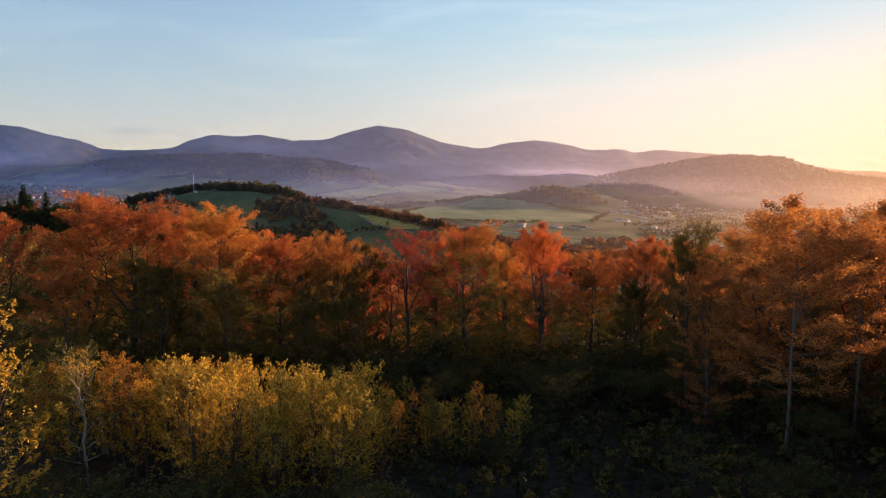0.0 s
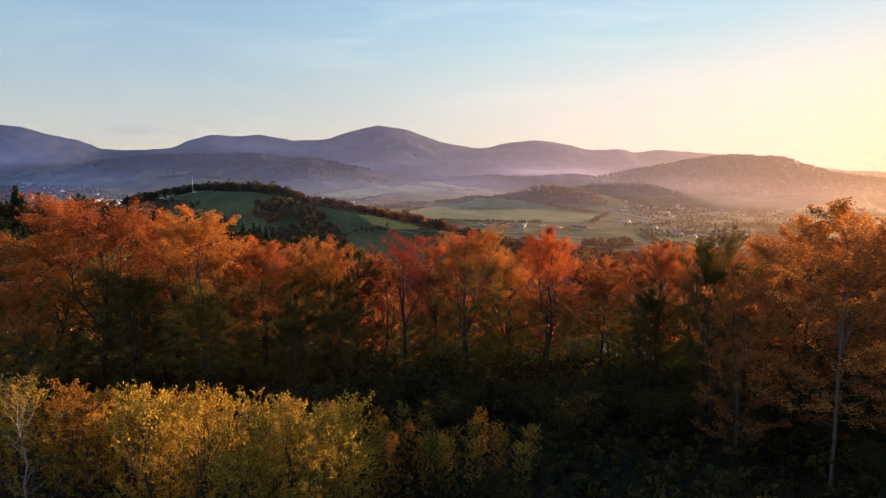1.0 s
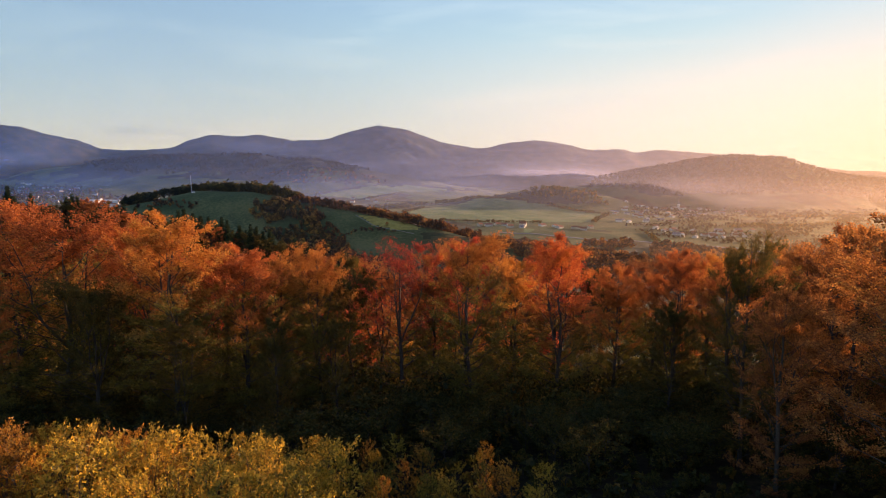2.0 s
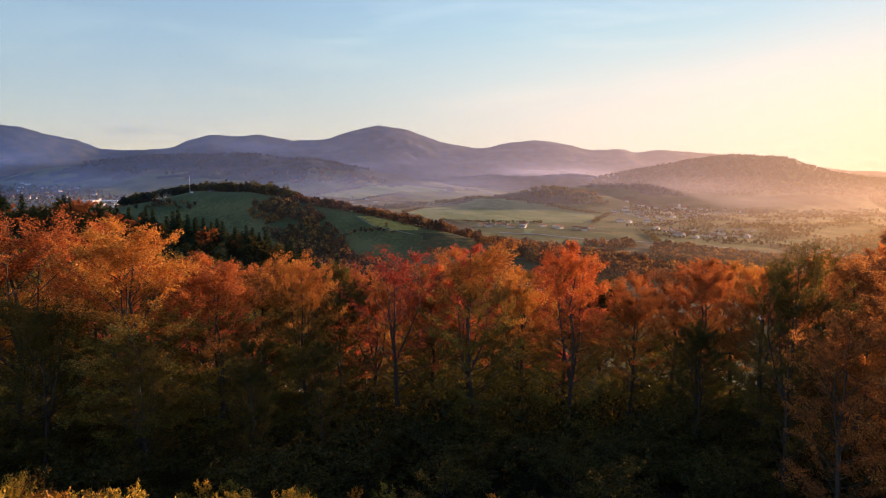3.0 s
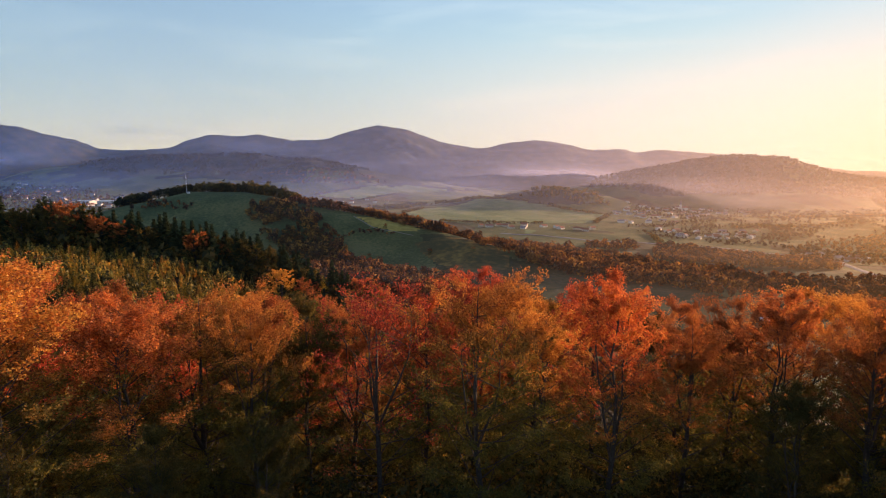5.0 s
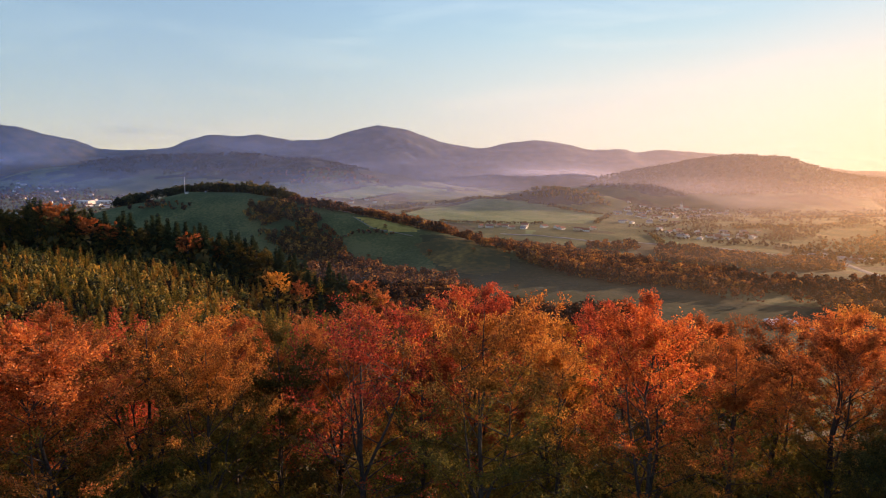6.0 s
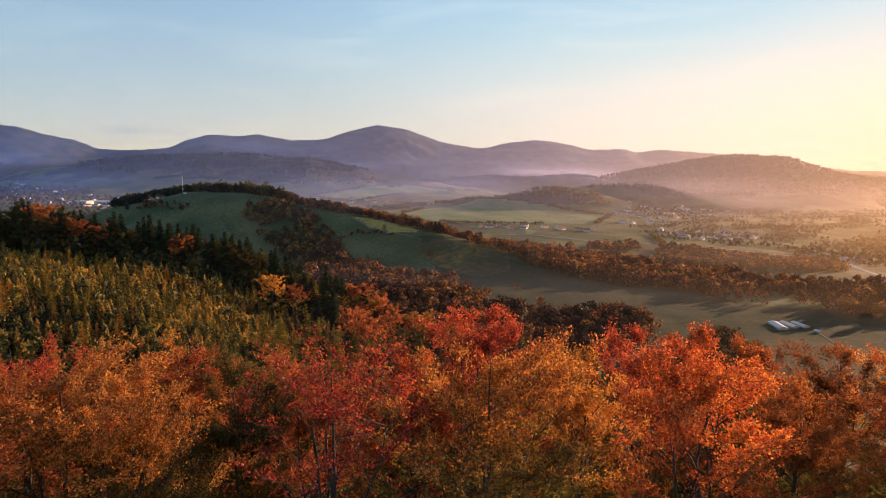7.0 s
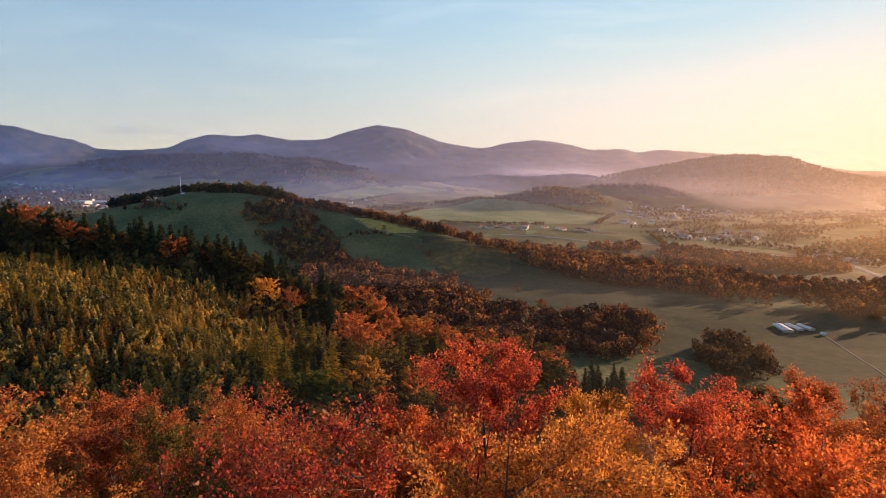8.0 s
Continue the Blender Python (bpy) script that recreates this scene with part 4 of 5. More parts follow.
# ---- woods and hedgerows of the valley ----
def wood(name, label, ring, spacing, low, high, cards=46, leaf=None, needle=0.0, holes=-0.45, fine=1.0):
    """A stand of small trees filling a ring of corners, as one object."""
    own = np.random.default_rng(len(ring) * 977 + int(abs(ring[0][0])))
    xs, ys = [p[0] for p in ring], [p[1] for p in ring]
    nx, ny = int((max(xs) - min(xs)) / spacing) + 2, int((max(ys) - min(ys)) / spacing) + 2
    gx, gy = np.meshgrid(min(xs) + spacing * np.arange(nx), min(ys) + spacing * np.arange(ny))
    x = gx.ravel() + own.uniform(-0.5, 0.5, gx.size) * spacing
    y = gy.ravel() + own.uniform(-0.5, 0.5, gx.size) * spacing
    keep = inside(x, y, ring) & (waves(x, y, 46, 61, 2) > holes)
    x, y = x[keep], y[keep]
    n = len(x)
    h = own.uniform(low, high, n) * (1 + 0.3 * waves(x, y, 30, 62, 2))
    z = ground_height(x, y)
    point = own.uniform(0, 1, n) < needle
    d = own.normal(size=(n, cards, 3))
    d /= np.linalg.norm(d, axis=2)[:, :, None]
    lobes = 6                                           # a crown is a heap of rounded lobes
    heart = own.normal(size=(n, lobes, 3)) * np.array([0.17, 0.17, 0.10]) + np.array([0, 0, 0.56])
    heart[:, 0] = (0, 0, 0.72)
    pick = own.integers(0, lobes, (n, cards))
    bulge = own.uniform(0.17, 0.30, (n, lobes))
    rel = np.take_along_axis(heart, pick[:, :, None], 1) + d * (np.take_along_axis(bulge, pick, 1) * own.uniform(0.7, 1.05, (n, cards)))[:, :, None]
    low_down = own.uniform(size=(n, cards)) < 0.12      # skirts of low branches
    rel[:, :, 2] = np.where(low_down, own.uniform(0.05, 0.4, (n, cards)), rel[:, :, 2])
    up = own.uniform(0.04, 1.0, (n, cards)) ** 1.3
    slim = (0.24 * (1.02 - up) ** 0.85 * own.uniform(0.7, 1.15, (n, cards)))[:, :, None]
    turn = own.uniform(0, 6.283, (n, cards))
    ring_way = np.stack([np.cos(turn), np.sin(turn), 0 * turn], -1)
    spire = ring_way * slim + up[:, :, None] * np.array([0, 0, 1.0])
    rel = np.where(point[:, None, None], spire, rel)
    face = np.where(point[:, None, None], ring_way + np.array([0, 0, 0.5]), d)
    c = rel * h[:, None, None] + np.stack([x, y, z], -1)[:, None, :]
    size = np.repeat(h * 1.9 / math.sqrt(cards), cards) * np.repeat(np.where(point, 0.62, fine), cards)
    v, f = leaf_cards(own, c.reshape(-1, 3), size, 0.45, 0.9, face.reshape(-1, 3))
    mesh = mesh_from(name, v, f)
    tone = mesh.attributes.new("tone", "FLOAT", "FACE")
    tone.data.foreach_set("value", np.repeat(own.uniform(-0.5, 0.5, n), cards).astype(np.float32))
    return tagged(part(name, mesh, leaf or LEAF_FAR), label, "woodland", kind="stuff")


BUSHY = dict(spacing=2.9, low=3.4, high=7.0, cards=130, leaf=LEAF_THICKET, needle=0.8, holes=-0.75)
wood("plantation_scrub", "dense young larch and birch growth on the plantation slope", PLANTATION, **BUSHY)
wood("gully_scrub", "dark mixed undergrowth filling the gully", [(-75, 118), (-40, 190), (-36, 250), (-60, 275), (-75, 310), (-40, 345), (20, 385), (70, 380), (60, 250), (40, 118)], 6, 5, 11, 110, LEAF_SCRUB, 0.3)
wood("ridge_wood", "dark undergrowth below the ridge spruces", [(-230, 278), (-150, 286), (-90, 296), (-40, 320), (-40, 345), (-90, 325), (-150, 312), (-230, 305)], 5.5, 7, 13, 90, OLI)
wood("crest_wood", "dark tree belt along the crest of the mast hill", [(-560, 1062), (-560, 1105), (-430, 1120), (-330, 1110), (-225, 1045), (-238, 1012), (-330, 1072), (-430, 1086)], 7.5, 13, 20, 80, OLI)
wood("hedgerow", "autumn hedgerow of oaks and beeches on the spur", [(-245, 1000), (-225, 1030), (-105, 965), (-10, 915), (20, 885), (-10, 880), (-110, 932)], 7, 9, 15, 80)
wood("slope_wood", "brown scrub and trees on the hillside", [(-300, 990), (-240, 998), (-198, 926), (-157, 858), (-133, 795), (-153, 760), (-194, 820), (-253, 900), (-300, 950)], 8, 8, 15, 100, LEAF_GROVE, holes=-0.3)
wood("hedgerow", "broad band of rust-coloured riverside trees", [(8, 875), (49, 829), (82, 788), (115, 736), (152, 699), (186, 670), (237, 650), (260, 589), (279, 568), (299, 601), (301, 677), (320, 808), (301, 905), (237, 958), (205, 1040), (150, 1110), (90, 1130), (30, 1060), (-20, 930)], 8.8, 8, 16, 120, holes=-0.3)
wood("hedgerow", "rust-coloured trees along the field's edge", [(313, 792), (369, 740), (465, 676), (560, 640), (470, 470), (344, 509), (327, 542), (315, 588), (296, 595), (301, 677)], 9, 7, 15, 110, holes=-0.25)
wood("tree_belt", "belt of brown trees beside the valley road", [(397, 1154), (456, 1140), (500, 1025), (584, 946), (540, 840), (491, 802), (408, 841), (335, 892), (322, 941)], 9.5, 8, 14, 80)
wood("tree_belt", "short belt of rust-coloured trees between meadows", [(282, 1201), (373, 1195), (345, 1108), (255, 1086)], 9.5, 7, 13, 70)
wood("gully_wood", "mixed autumn wood along the gully below the pasture", [(-165, 810), (-97, 776), (-40, 722), (11, 670), (44, 560), (83, 520), (70, 440), (40, 400), (-20, 390), (-70, 400), (-110, 520), (-150, 640)], 9, 9, 18, 150, holes=-0.6)
wood("grove", "grove of golden-crowned trees in the pasture", [(70, 481), (78, 506), (117, 524), (149, 525), (156, 481), (140, 434), (102, 405), (72, 426)], 8.5, 10, 17, 260, holes=-2)
# darker scrub leaves paint the shade that lies on this grove
wood("grove", "grove in the pasture, shade painted into its dark leaves", [(165, 443), (195, 458), (195, 407), (181, 367), (154, 356), (147, 393)], 9, 9, 15, 200, LEAF_SCRUB)
wood("far_wood", "dark tree lines between the distant fields", [(-209, 1700), (-170, 1850), (15, 2080), (196, 2180), (420, 2240), (480, 2130), (330, 2040), (184, 2010), (-46, 1950), (-120, 1720)], 14, 8, 14, 30, OLI)
wood("far_wood", "dark wood on the low knoll", [(235, 1906), (330, 2010), (500, 2080), (520, 1900), (430, 1860), (369, 1889)], 14, 8, 13, 30, OLI)
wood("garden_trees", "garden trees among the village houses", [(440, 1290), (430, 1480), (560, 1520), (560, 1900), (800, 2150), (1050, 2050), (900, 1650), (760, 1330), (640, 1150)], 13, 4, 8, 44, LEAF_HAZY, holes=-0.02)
for ring in ([(-110, 1600), (-60, 1790), (-50, 1770), (-98, 1600)], [(102, 1925), (301, 1845), (303, 1862), (104, 1940)], [(301, 1850), (465, 1738), (470, 1750), (305, 1866)],
             [(-10, 1470), (100, 1430), (240, 1470), (240, 1482), (100, 1446), (-8, 1490)], [(370, 1530), (460, 1735), (474, 1735), (384, 1528)], [(-460, 2270), (-330, 2505), (-335, 2530), (-475, 2285)],
             [(-291, 2190), (-193, 2490), (-180, 2490), (-275, 2190)], [(420, 1210), (440, 1335), (452, 1335), (434, 1210)], [(0, 2075), (150, 2095), (152, 2110), (0, 2092)],
             [(700, 1480), (1100, 1640), (1104, 1664), (700, 1500)], [(860, 1240), (1300, 1480), (1296, 1506), (850, 1258)], [(900, 1780), (1400, 1880), (1400, 1910), (900, 1806)], [(760, 1080), (1000, 1240), (990, 1262), (750, 1096)]):
    wood("field_hedge", "thin dark hedge between distant fields", ring, 6, 4, 8, 24, OLI)
wood("hill_bushes", "golden bushes on the shoulder of the mast hill", [(-520, 1020), (-470, 1032), (-440, 1010), (-385, 985), (-395, 972), (-460, 990)], 9, 4, 8, 60)
# brighter leaves paint the sunlit edge of the slope wood
wood("hedgerow", "sunlit hedgerow running down the hillside", [(-222, 965), (-158, 860), (-128, 795), (-112, 800), (-140, 866), (-205, 972)], 7, 7, 12, 70)
wood("meadow_edge", "low brown hedge across the meadow", [(-172, 878), (-100, 884), (-60, 872), (-62, 866), (-104, 876), (-170, 868)], 5, 3, 6, 40)
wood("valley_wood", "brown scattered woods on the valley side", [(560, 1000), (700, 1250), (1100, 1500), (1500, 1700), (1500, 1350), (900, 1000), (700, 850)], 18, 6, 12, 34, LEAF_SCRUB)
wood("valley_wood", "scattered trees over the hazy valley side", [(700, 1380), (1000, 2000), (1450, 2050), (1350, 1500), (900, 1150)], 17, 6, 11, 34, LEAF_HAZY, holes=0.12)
wood("town_trees", "scattered trees around the distant town", [(-1826, 2400), (-1402, 2341), (-950, 2000), (-640, 1400), (-800, 1300), (-1335, 1700)], 26, 6, 12, 24, LEAF_SCRUB)

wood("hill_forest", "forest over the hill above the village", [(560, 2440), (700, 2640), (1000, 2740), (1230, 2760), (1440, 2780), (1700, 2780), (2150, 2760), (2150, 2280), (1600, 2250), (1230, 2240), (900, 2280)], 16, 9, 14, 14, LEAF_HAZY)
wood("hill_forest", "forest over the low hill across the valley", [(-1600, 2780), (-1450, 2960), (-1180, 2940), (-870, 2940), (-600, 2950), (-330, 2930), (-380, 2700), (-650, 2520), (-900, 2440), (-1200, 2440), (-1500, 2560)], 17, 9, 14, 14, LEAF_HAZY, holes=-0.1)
# lighter leaves than the rest of the hill paint its sunlit flank
wood("hill_forest", "rusty beeches on the sunlit flank of the low hill", [(-760, 2560), (-400, 2700), (-230, 2690), (-300, 2560), (-560, 2440)], 22, 8, 13, 16)
wood("bracken", "dark bracken and tall grass in the clearing", [(-6, 18), (40, 18), (46, 62), (-46, 62), (-46, 47), (-6, 40)], 1.5, 0.5, 1.4, 70, OLI, holes=-2)
# added undergrowth, tall and dense to block low sun under the crowns
wood("slope_undergrowth", "brown-green undergrowth below the beeches", [(-62, 64), (70, 60), (90, 84), (-74, 84)], 3.0, 3.0, 7.0, 430, OLI, holes=-2, fine=0.5)
wood("slope_undergrowth", "brown-green undergrowth lower down the slope", [(-74, 84), (90, 84), (120, 118), (-74, 118)], 3.8, 3.0, 7.5, 260, OLI, holes=-2, fine=0.65)

# bright beeches down the spur and spruces in the shade below
for n in range(16):
    f = n / 15
    x, y = -42 + 70 * f + rng.normal(0, 2), 322 + 24 * f + rng.uniform(-10, 8)
    leaf = (ORA, RUS, GOL, ORA)[n % 4]
    plant("beech_tree", MIDDLE[n % 2], x, y, 18.0, rng.uniform(14, 18) - 3 * f, WORDS[leaf], "tree", "beeches down the spur", leaf, BARK, rng.uniform(0, 6.28), 1.45)
for x, y, tall, leaf in ((-38, 322, 23, ORA), (-30, 329, 19, ORA), (-24, 326, 17, RUS), (-9, 336, 17, GOL), (2, 340, 16, ORA), (12, 343, 14, ORA), (-46, 312, 16, GOL)):
    plant("beech_tree", MIDDLE[0], x, y, 18.0, tall, WORDS[leaf], "tree", "beeches down the spur", leaf, BARK, x, 1.4)
for x, y, tall in ((-16, 806, 9), (-95, 812, 7), (-56, 895, 11), (-80, 885, 8), (83, 545, 13), (-155, 830, 8), (-112, 790, 8), (40, 800, 7), (75, 640, 6)):
    plant("oak_tree", MIDDLE[1], x, y, 18.0, tall, "single rust-brown oak standing in the meadow", "tree", "single trees in the meadows", RUS, BARK, x, 1.6)
for n in range(36):
    x, y = rng.uniform(32, 92), rng.uniform(270, 318)
    plant("spruce_tree", TALL_LARCH[n % 2], x, y, 20.0, rng.uniform(14, 20), "young olive-green spruce in the stand below the wood", "tree", "spruces below the wood", LEAF_PINE, BARK_DARK, rng.uniform(0, 6.28), 1.25)

# larches, a maple still green and tall beeches that stand out of the gully: x, y, height
for n, (x, y, tall) in enumerate(((-47, 217, 19), (-43, 215, 18), (-43, 234, 20), (-38, 230, 18), (-31, 225, 18), (-40, 206, 18), (-35, 208, 17), (-46, 209, 18), (-52, 219, 19), (-32, 216, 18),
                                  (-2, 321, 19), (-9, 296, 19), (-8, 229, 18), (-38, 317, 19), (-55, 307, 19), (-27, 232, 16), (-49, 226, 17), (-20, 240, 17), (-12, 250, 17), (-4, 262, 17))):
    plant("larch_tree", TALL_LARCH[n % 2], x, y, 20.0, tall, "tall yellow-green larch in the gully", "tree", "larches in the gully", LEAF_LARCH, BARK_DARK, 1.7 * n, 1.05)
for n, (x, y, tall) in enumerate(((-34, 209, 14.5), (-28, 208, 14), (-31, 205, 12))):
    plant("maple_tree", MIDDLE[n % 2], x, y, 18.0, tall, "round-crowned maple with leaves still green", "tree", "maples in the gully", LEAF_GREEN, BARK, 2.1 * n, 1.5)
for n, (x, y, tall, leaf) in enumerate(((-25, 240, 21, ORA), (-20, 216, 19.5, GOL), (-21, 258, 21, RUS), (-7, 227, 20, ORA), (-22, 309, 20, ORA), (-11, 317, 20, ORA), (8, 311, 20, ORA), (21, 317, 20, RUS), (-70, 290, 20, GOL),
                                        (-62, 296, 18, RUS), (-30, 250, 22, ORA))):
    plant("beech_tree", MIDDLE[n % 2], x, y, 18.0, tall, WORDS[leaf], "tree", "tall beeches in the gully", leaf, BARK, 2.3 * n, 1.15)
for n, (x, y, tall) in enumerate(((-45, 317, 23), (-52, 315, 26), (-46, 300, 22), (-74, 313, 24), (-68, 316, 25), (-84, 305, 24), (-92, 301, 23), (-36, 322, 22))):
    plant("spruce_tree", SPRUCES[n % 3], x, y, 22.0, tall, "tall dark green spruce on the ridge", "tree", "spruces on the ridge", LEAF_SPRUCE, BARK_DARK, 1.1 * n, 1.3)
for n, (x, y, tall, leaf) in enumerate(((-178, 285, 20, OLI), (-172, 290, 23, OLI), (-163, 292, 25, RUS), (-155, 292, 24, OLI), (-148, 290, 20, RUS), (-166, 284, 19, OLI), (-158, 284, 18, OLI))):
    plant("beech_tree", MIDDLE[n % 2], x, y, 18.0, tall, WORDS[leaf], "tree", "beeches on the ridge", leaf, BARK, 2.9 * n, 1.15)


# ---- buildings, road, mast ----
def box(bm, x0, x1, y0, y1, z0, z1):
    v = [bm.verts.new(p) for p in ((x0, y0, z0), (x1, y0, z0), (x1, y1, z0), (x0, y1, z0), (x0, y0, z1), (x1, y0, z1), (x1, y1, z1), (x0, y1, z1))]
    for f in ((3, 2, 1, 0), (4, 5, 6, 7), (0, 1, 5, 4), (1, 2, 6, 5), (2, 3, 7, 6), (3, 0, 4, 7)):
        bm.faces.new([v[k] for k in f])


def gable_roof(bm, long, deep, z, rise, over=0.5, thick=0.25):
    """A pitched roof with eaves, ridge along x."""
    for side in (-1, 1):
        e, y1 = side * (deep / 2 + over), 0.0
        drop = rise * over / (deep / 2)
        low, top = z - drop, z + rise
        pts = [(-long / 2 - over, e, low), (long / 2 + over, e, low), (long / 2 + over, y1, top), (-long / 2 - over, y1, top)]
        v = [bm.verts.new(p) for p in pts] + [bm.verts.new((p[0], p[1], p[2] + thick)) for p in pts]
        for f in ((0, 1, 2, 3), (7, 6, 5, 4), (0, 4, 5, 1), (1, 5, 6, 2), (2, 6, 7, 3), (3, 7, 4, 0)):
            bm.faces.new([v[k] for k in f])
    bmesh.ops.recalc_face_normals(bm, faces=bm.faces)


def house(name, x, y, turn, long, deep, high, rise, wall, roof, label, category, group="", windows=True, sink=0.6):
    root = tagged(new(name), label, category, group)
    root.matrix_world = pose(x, y, float(ground_height(x, y)) - sink, 0, 0, turn)
    bm = bmesh.new()
    box(bm, -long / 2, long / 2, -deep / 2, deep / 2, 0, high + sink)
    for s in (-1, 1):                                    # gables
        a = [bm.verts.new((s * long / 2, t, high + sink)) for t in (-deep / 2, deep / 2)] + [bm.verts.new((s * long / 2, 0, high + rise + sink))]
        bm.faces.new(a)
    body = part("wall", bm, wall, root)
    bm = bmesh.new()
    gable_roof(bm, long, deep, high + sink, rise)
    top = part("roof", bm, roof, root)
    if windows:
        bm = bmesh.new()
        box(bm, long * 0.2, long * 0.2 + 0.7, -0.35, 0.35, high + rise * 0.6 + sink, high + rise + 1.0 + sink)
        part("chimney", bm, ROOF_RED, top)
        for k in range(3):
            for side in (-1, 1):
                bm = bmesh.new()
                box(bm, -long * 0.34 + k * long * 0.3, -long * 0.34 + k * long * 0.3 + 1.1, side * deep / 2 - 0.06, side * deep / 2 + 0.06, sink + 1.1, sink + 2.6)
                part("window", bm, DARK_WOOD, root)
    return root


WALLS, ROOFS = (WALL_WHITE, WALL_WHITE, WALL_CREAM), (ROOF_RED, ROOF_GREY, ROOF_GREY, ROOF_RED)
TELL = {WALL_WHITE: "white plastered village house", WALL_CREAM: "cream plastered village house"}
ROOFED = {ROOF_RED: "with a red-brown tiled roof", ROOF_GREY: "with a grey slate roof"}
rng = np.random.default_rng(77)


def hamlet(ring, count, group, gap=13, low=2.8, high=5.5):
    spots = []
    xs, ys = [p[0] for p in ring], [p[1] for p in ring]
    for n in range(count * 60):
        if len(spots) >= count:
            break
        x, y = rng.uniform(min(xs), max(xs)), rng.uniform(min(ys), max(ys))
        if not inside(np.array(x), np.array(y), ring) or any(math.hypot(x - a, y - b) < gap for a, b in spots):
            continue
        spots.append((x, y))
        wall, roof = WALLS[int(rng.integers(3))], ROOFS[int(rng.integers(4))]
        long = rng.uniform(11, 18)
        house("house", x, y, rng.uniform(-30, 60), long, long * rng.uniform(0.6, 0.75), rng.uniform(low, high), rng.uniform(2.2, 3.6), wall, roof,
              TELL[wall] + " " + ROOFED[roof], "house", group, windows=y < 1500)


hamlet([(84, 1380), (148, 1412), (358, 1435), (345, 1360), (140, 1331), (93, 1340)], 15, "houses along the field lane")
hamlet([(535, 1950), (800, 2150), (1039, 2040), (917, 1856), (820, 1900), (560, 1500), (415, 1504)], 60, "houses of the village", 17)
hamlet([(479, 1451), (596, 1390), (733, 1436), (684, 1341), (563, 1286), (483, 1320)], 26, "houses of the lower village", 15)
hamlet([(631, 1140), (670, 1130), (720, 1000), (650, 860), (613, 948)], 9, "houses beside the valley road", 16)
hamlet([(-1700, 2450), (-1300, 2250), (-900, 1850), (-800, 1560), (-960, 1600), (-1335, 1892)], 42, "houses of the distant town", 26)
hamlet([(-560, 1950), (-300, 2250), (-60, 2330), (-120, 2180), (-420, 1880)], 10, "houses in the misty fields", 30)
house("house", 52, 492, 10, 7, 5, 2.4, 1.6, WALL_WHITE, ROOF_GREY, "small white house half hidden in the wood", "house")
house("house", 84, 500, 60, 5, 4, 2.2, 1.4, WALL_WHITE, ROOF_GREY, "small white hut at the edge of the grove", "house")

# works hall of the distant town
house("works_hall", -905, 1690, -20, 62, 30, 9, 2.0, WALL_WHITE, ROOF_METAL, "long white works hall at the town's edge", "industrial hall", windows=False)
house("works_hall", -985, 1720, -20, 48, 26, 8, 2.0, WALL_WHITE, ROOF_METAL, "white works hall with a pale metal roof", "industrial hall", windows=False)

# farm in the pasture: three barns and a shed
for x, y, turn, long, deep, high in ((255.5, 493, -96, 19, 6.5, 1.5), (265.5, 496, -84, 16, 4.6, 1.3), (273.5, 495, -81, 14, 4.2, 1.3), (275.5, 476, -60, 3.4, 2.6, 1.2)):
    house("barn", x, y, turn, long, deep, high, 0.7, WALL_CREAM, ROOF_METAL, "pale metal-roofed cattle barn on the pasture" if long > 5 else "small pale shed beside the barns", "barn", "farm barns", windows=False)


def church(x, y):
    root = tagged(new("church"), "white village church with a slender dark spire", "church")
    root.matrix_world = pose(x, y, float(ground_height(x, y)) - 0.6, 0, 0, 20)
    bm = bmesh.new()
    box(bm, -3, 3, -3, 3, 0, 20)
    tower = part("tower", bm, WALL_WHITE, root)
    bm = bmesh.new()
    bmesh.ops.create_cone(bm, cap_ends=True, segments=8, radius1=3.6, radius2=0.1, depth=17, matrix=Matrix.Translation((0, 0, 28.5)))
    part("spire", bm, ROOF_GREY, tower)
    bm = bmesh.new()
    box(bm, 3, 25, -5.5, 5.5, 0, 9)
    part("nave", bm, WALL_WHITE, root)
    bm = bmesh.new()
    gable_roof(bm, 22, 11, 9, 5.5)
    bmesh.ops.translate(bm, verts=bm.verts, vec=(14, 0, 0))
    part("roof", bm, ROOF_RED, root)


church(785, 2040)


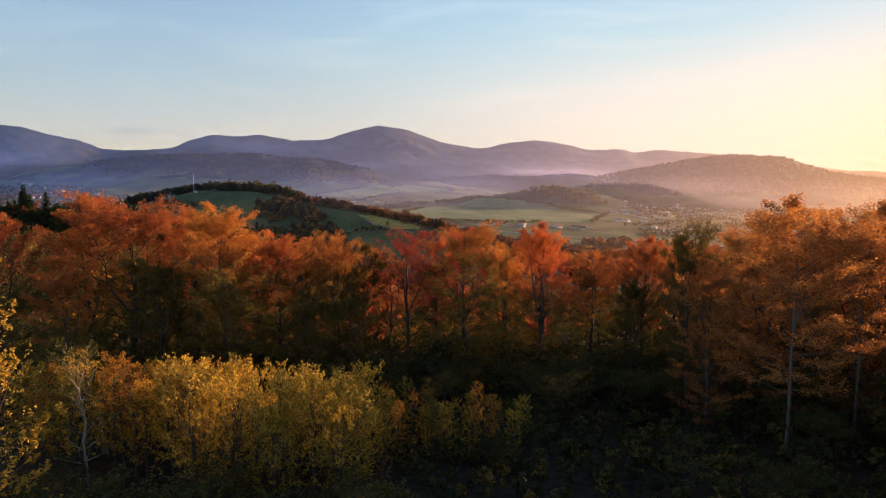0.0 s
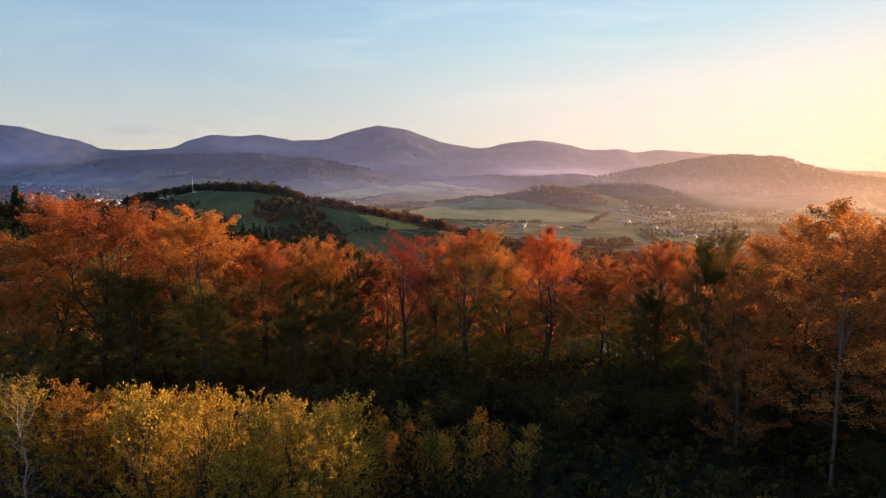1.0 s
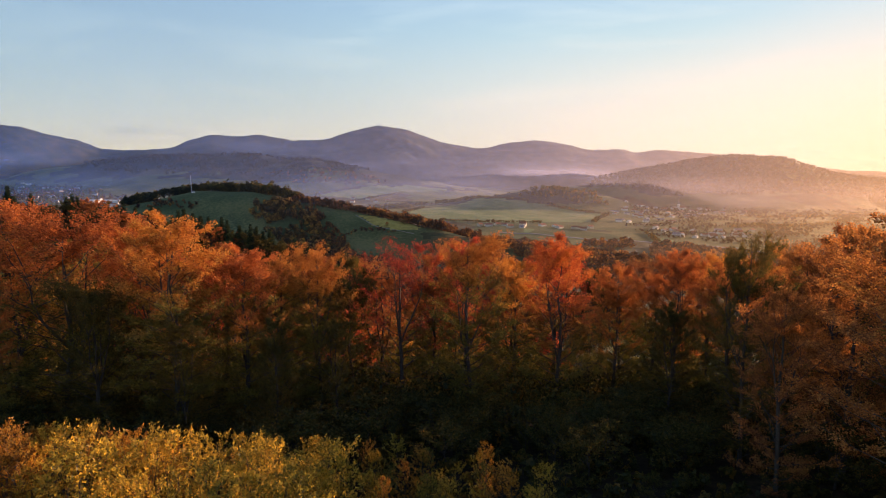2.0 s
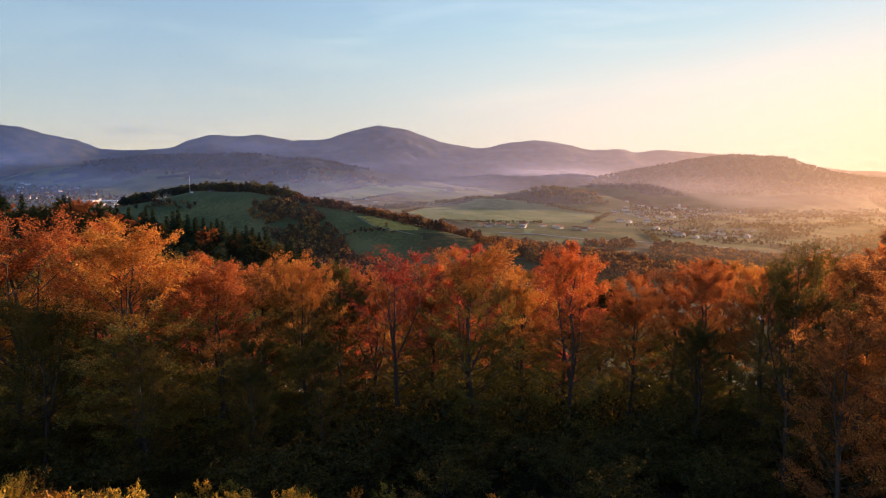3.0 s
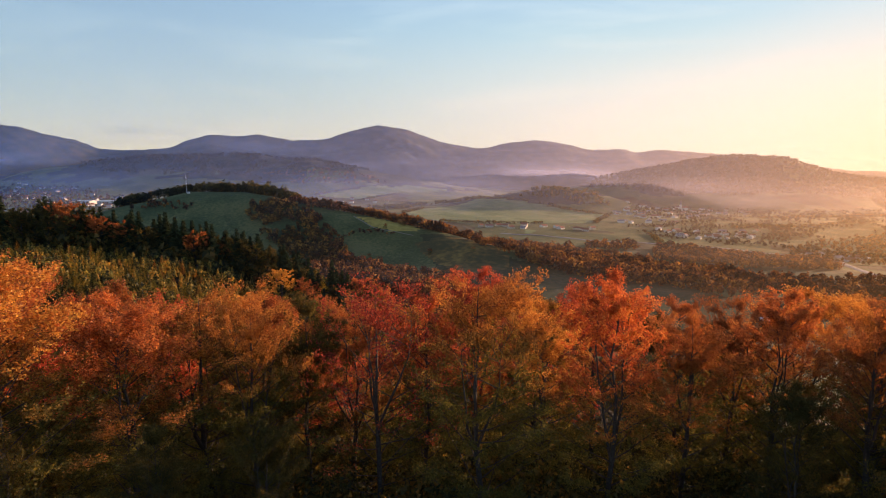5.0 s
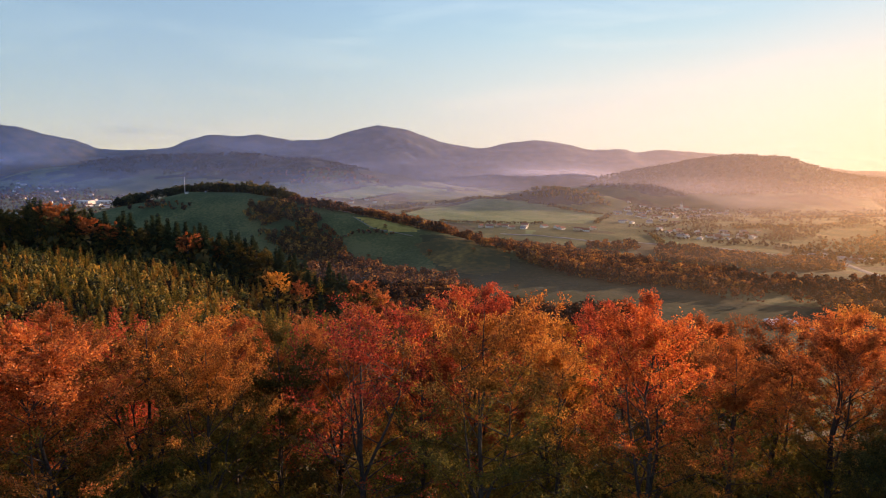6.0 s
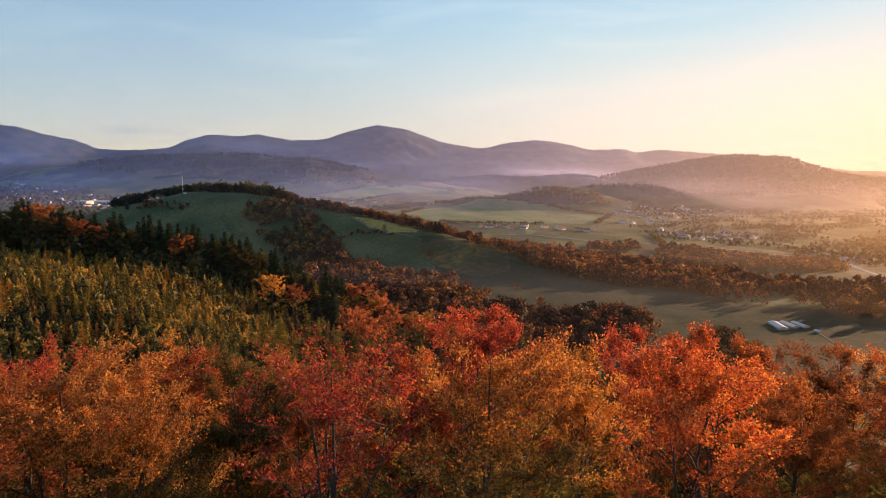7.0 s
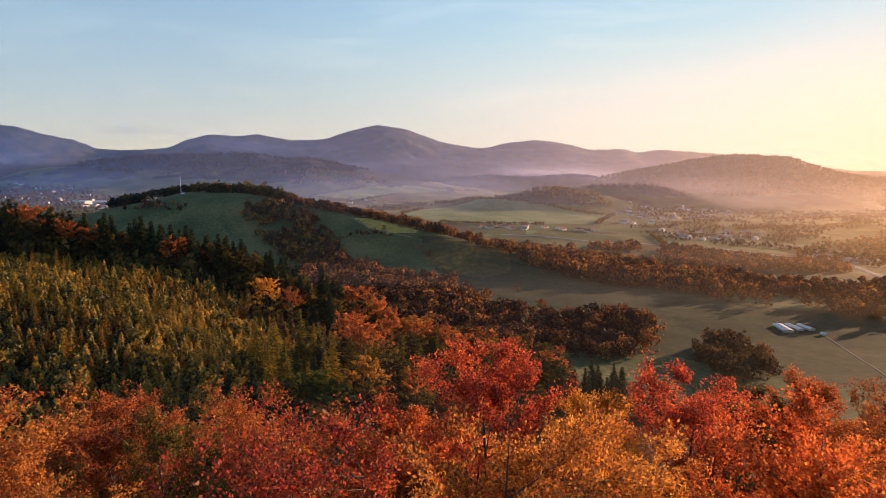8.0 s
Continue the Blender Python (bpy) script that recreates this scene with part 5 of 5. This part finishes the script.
def ribbon(name, line, wide, mat, label, lift=0.35):
    """A road laid over the ground along a line of corners."""
    pts = []
    for (ax, ay), (bx, by) in zip(line, line[1:]):
        n = max(2, int(math.hypot(bx - ax, by - ay) / 6))
        pts += [(ax + (bx - ax) * k / n, ay + (by - ay) * k / n) for k in range(n)]
    p = np.array(pts + [line[-1]], float)
    for _ in range(6):
        p[1:-1] = (p[:-2] + p[1:-1] * 2 + p[2:]) / 4
    way = np.gradient(p, axis=0)
    way /= np.linalg.norm(way, axis=1)[:, None]
    side = np.stack([way[:, 1], -way[:, 0]], -1)
    rows = [np.stack([*(p + side * s * wide).T, ground_height(*p.T) + h], -1) for s, h in ((-0.8, -0.5), (-0.5, lift), (0, lift + 0.06), (0.5, lift), (0.8, -0.5))]
    mesh = mesh_from(name, np.stack(rows, 1).reshape(-1, 3), sheet_faces(len(p), 5)[:, ::-1], smooth=False)
    tagged(part(name, mesh, mat), label, "road", kind="structure")


ribbon("road", [(120, 1290), (178, 1270), (343, 1212), (448, 1199), (532, 1152), (601, 1095), (640, 1040), (626, 979), (580, 880), (535, 773), (520, 700)], 8.0, ASPHALT, "grey asphalt valley road with light verge", 0.6)
ribbon("road", [(-131, 930), (-112, 905), (-98, 886), (-72, 880), (-40, 866)], 1.8, GRAVEL, "pale gravel track across the meadow", 0.15)
ribbon("road", [(275, 474), (267, 443), (253.5, 396), (240, 356)], 1.1, GRAVEL, "pale farm track across the pasture", 0.1)


def mast(x, y):
    """Three-legged lattice mast with a hut at its foot."""
    root = tagged(new("radio_mast"), "slender white lattice radio mast on the hilltop", "mast")
    root.matrix_world = pose(x, y, float(ground_height(x, y)) - 0.3)
    tall = 27.0
    corner = [(0.7 * math.cos(2.094 * k), 0.7 * math.sin(2.094 * k)) for k in range(3)]
    for cx, cy in corner:
        v, f = [], []
        tube(v, f, [(cx, cy, 0), (cx * 0.55, cy * 0.55, tall)], [0.09, 0.07], 6)
        part("leg", mesh_from("leg", np.array([tuple(p) for p in v]), np.array(f)), STEEL, root)
    v, f = [], []
    for k in range(18):
        s0, s1 = 1 - 0.45 * k / 18, 1 - 0.45 * (k + 1) / 18
        for n in range(3):
            a, b = corner[n], corner[(n + 1) % 3]
            tube(v, f, [(a[0] * s0, a[1] * s0, tall * k / 18), (b[0] * s1, b[1] * s1, tall * (k + 1) / 18)], [0.05, 0.05], 4)
    part("bracing", mesh_from("bracing", np.array([tuple(p) for p in v]), np.array(f)), STEEL, root)
    v, f = [], []
    tube(v, f, [(0, 0, tall - 1), (0, 0, tall + 4)], [0.12, 0.06], 6)
    part("antenna", mesh_from("antenna", np.array([tuple(p) for p in v]), np.array(f)), STEEL, root)


mast(-428, 1052)
house("equipment_hut", -424, 1050, 15, 4.5, 3.2, 2.4, 0.8, WALL_WHITE, ROOF_GREY, "small white equipment hut beside the mast", "hut", windows=False)
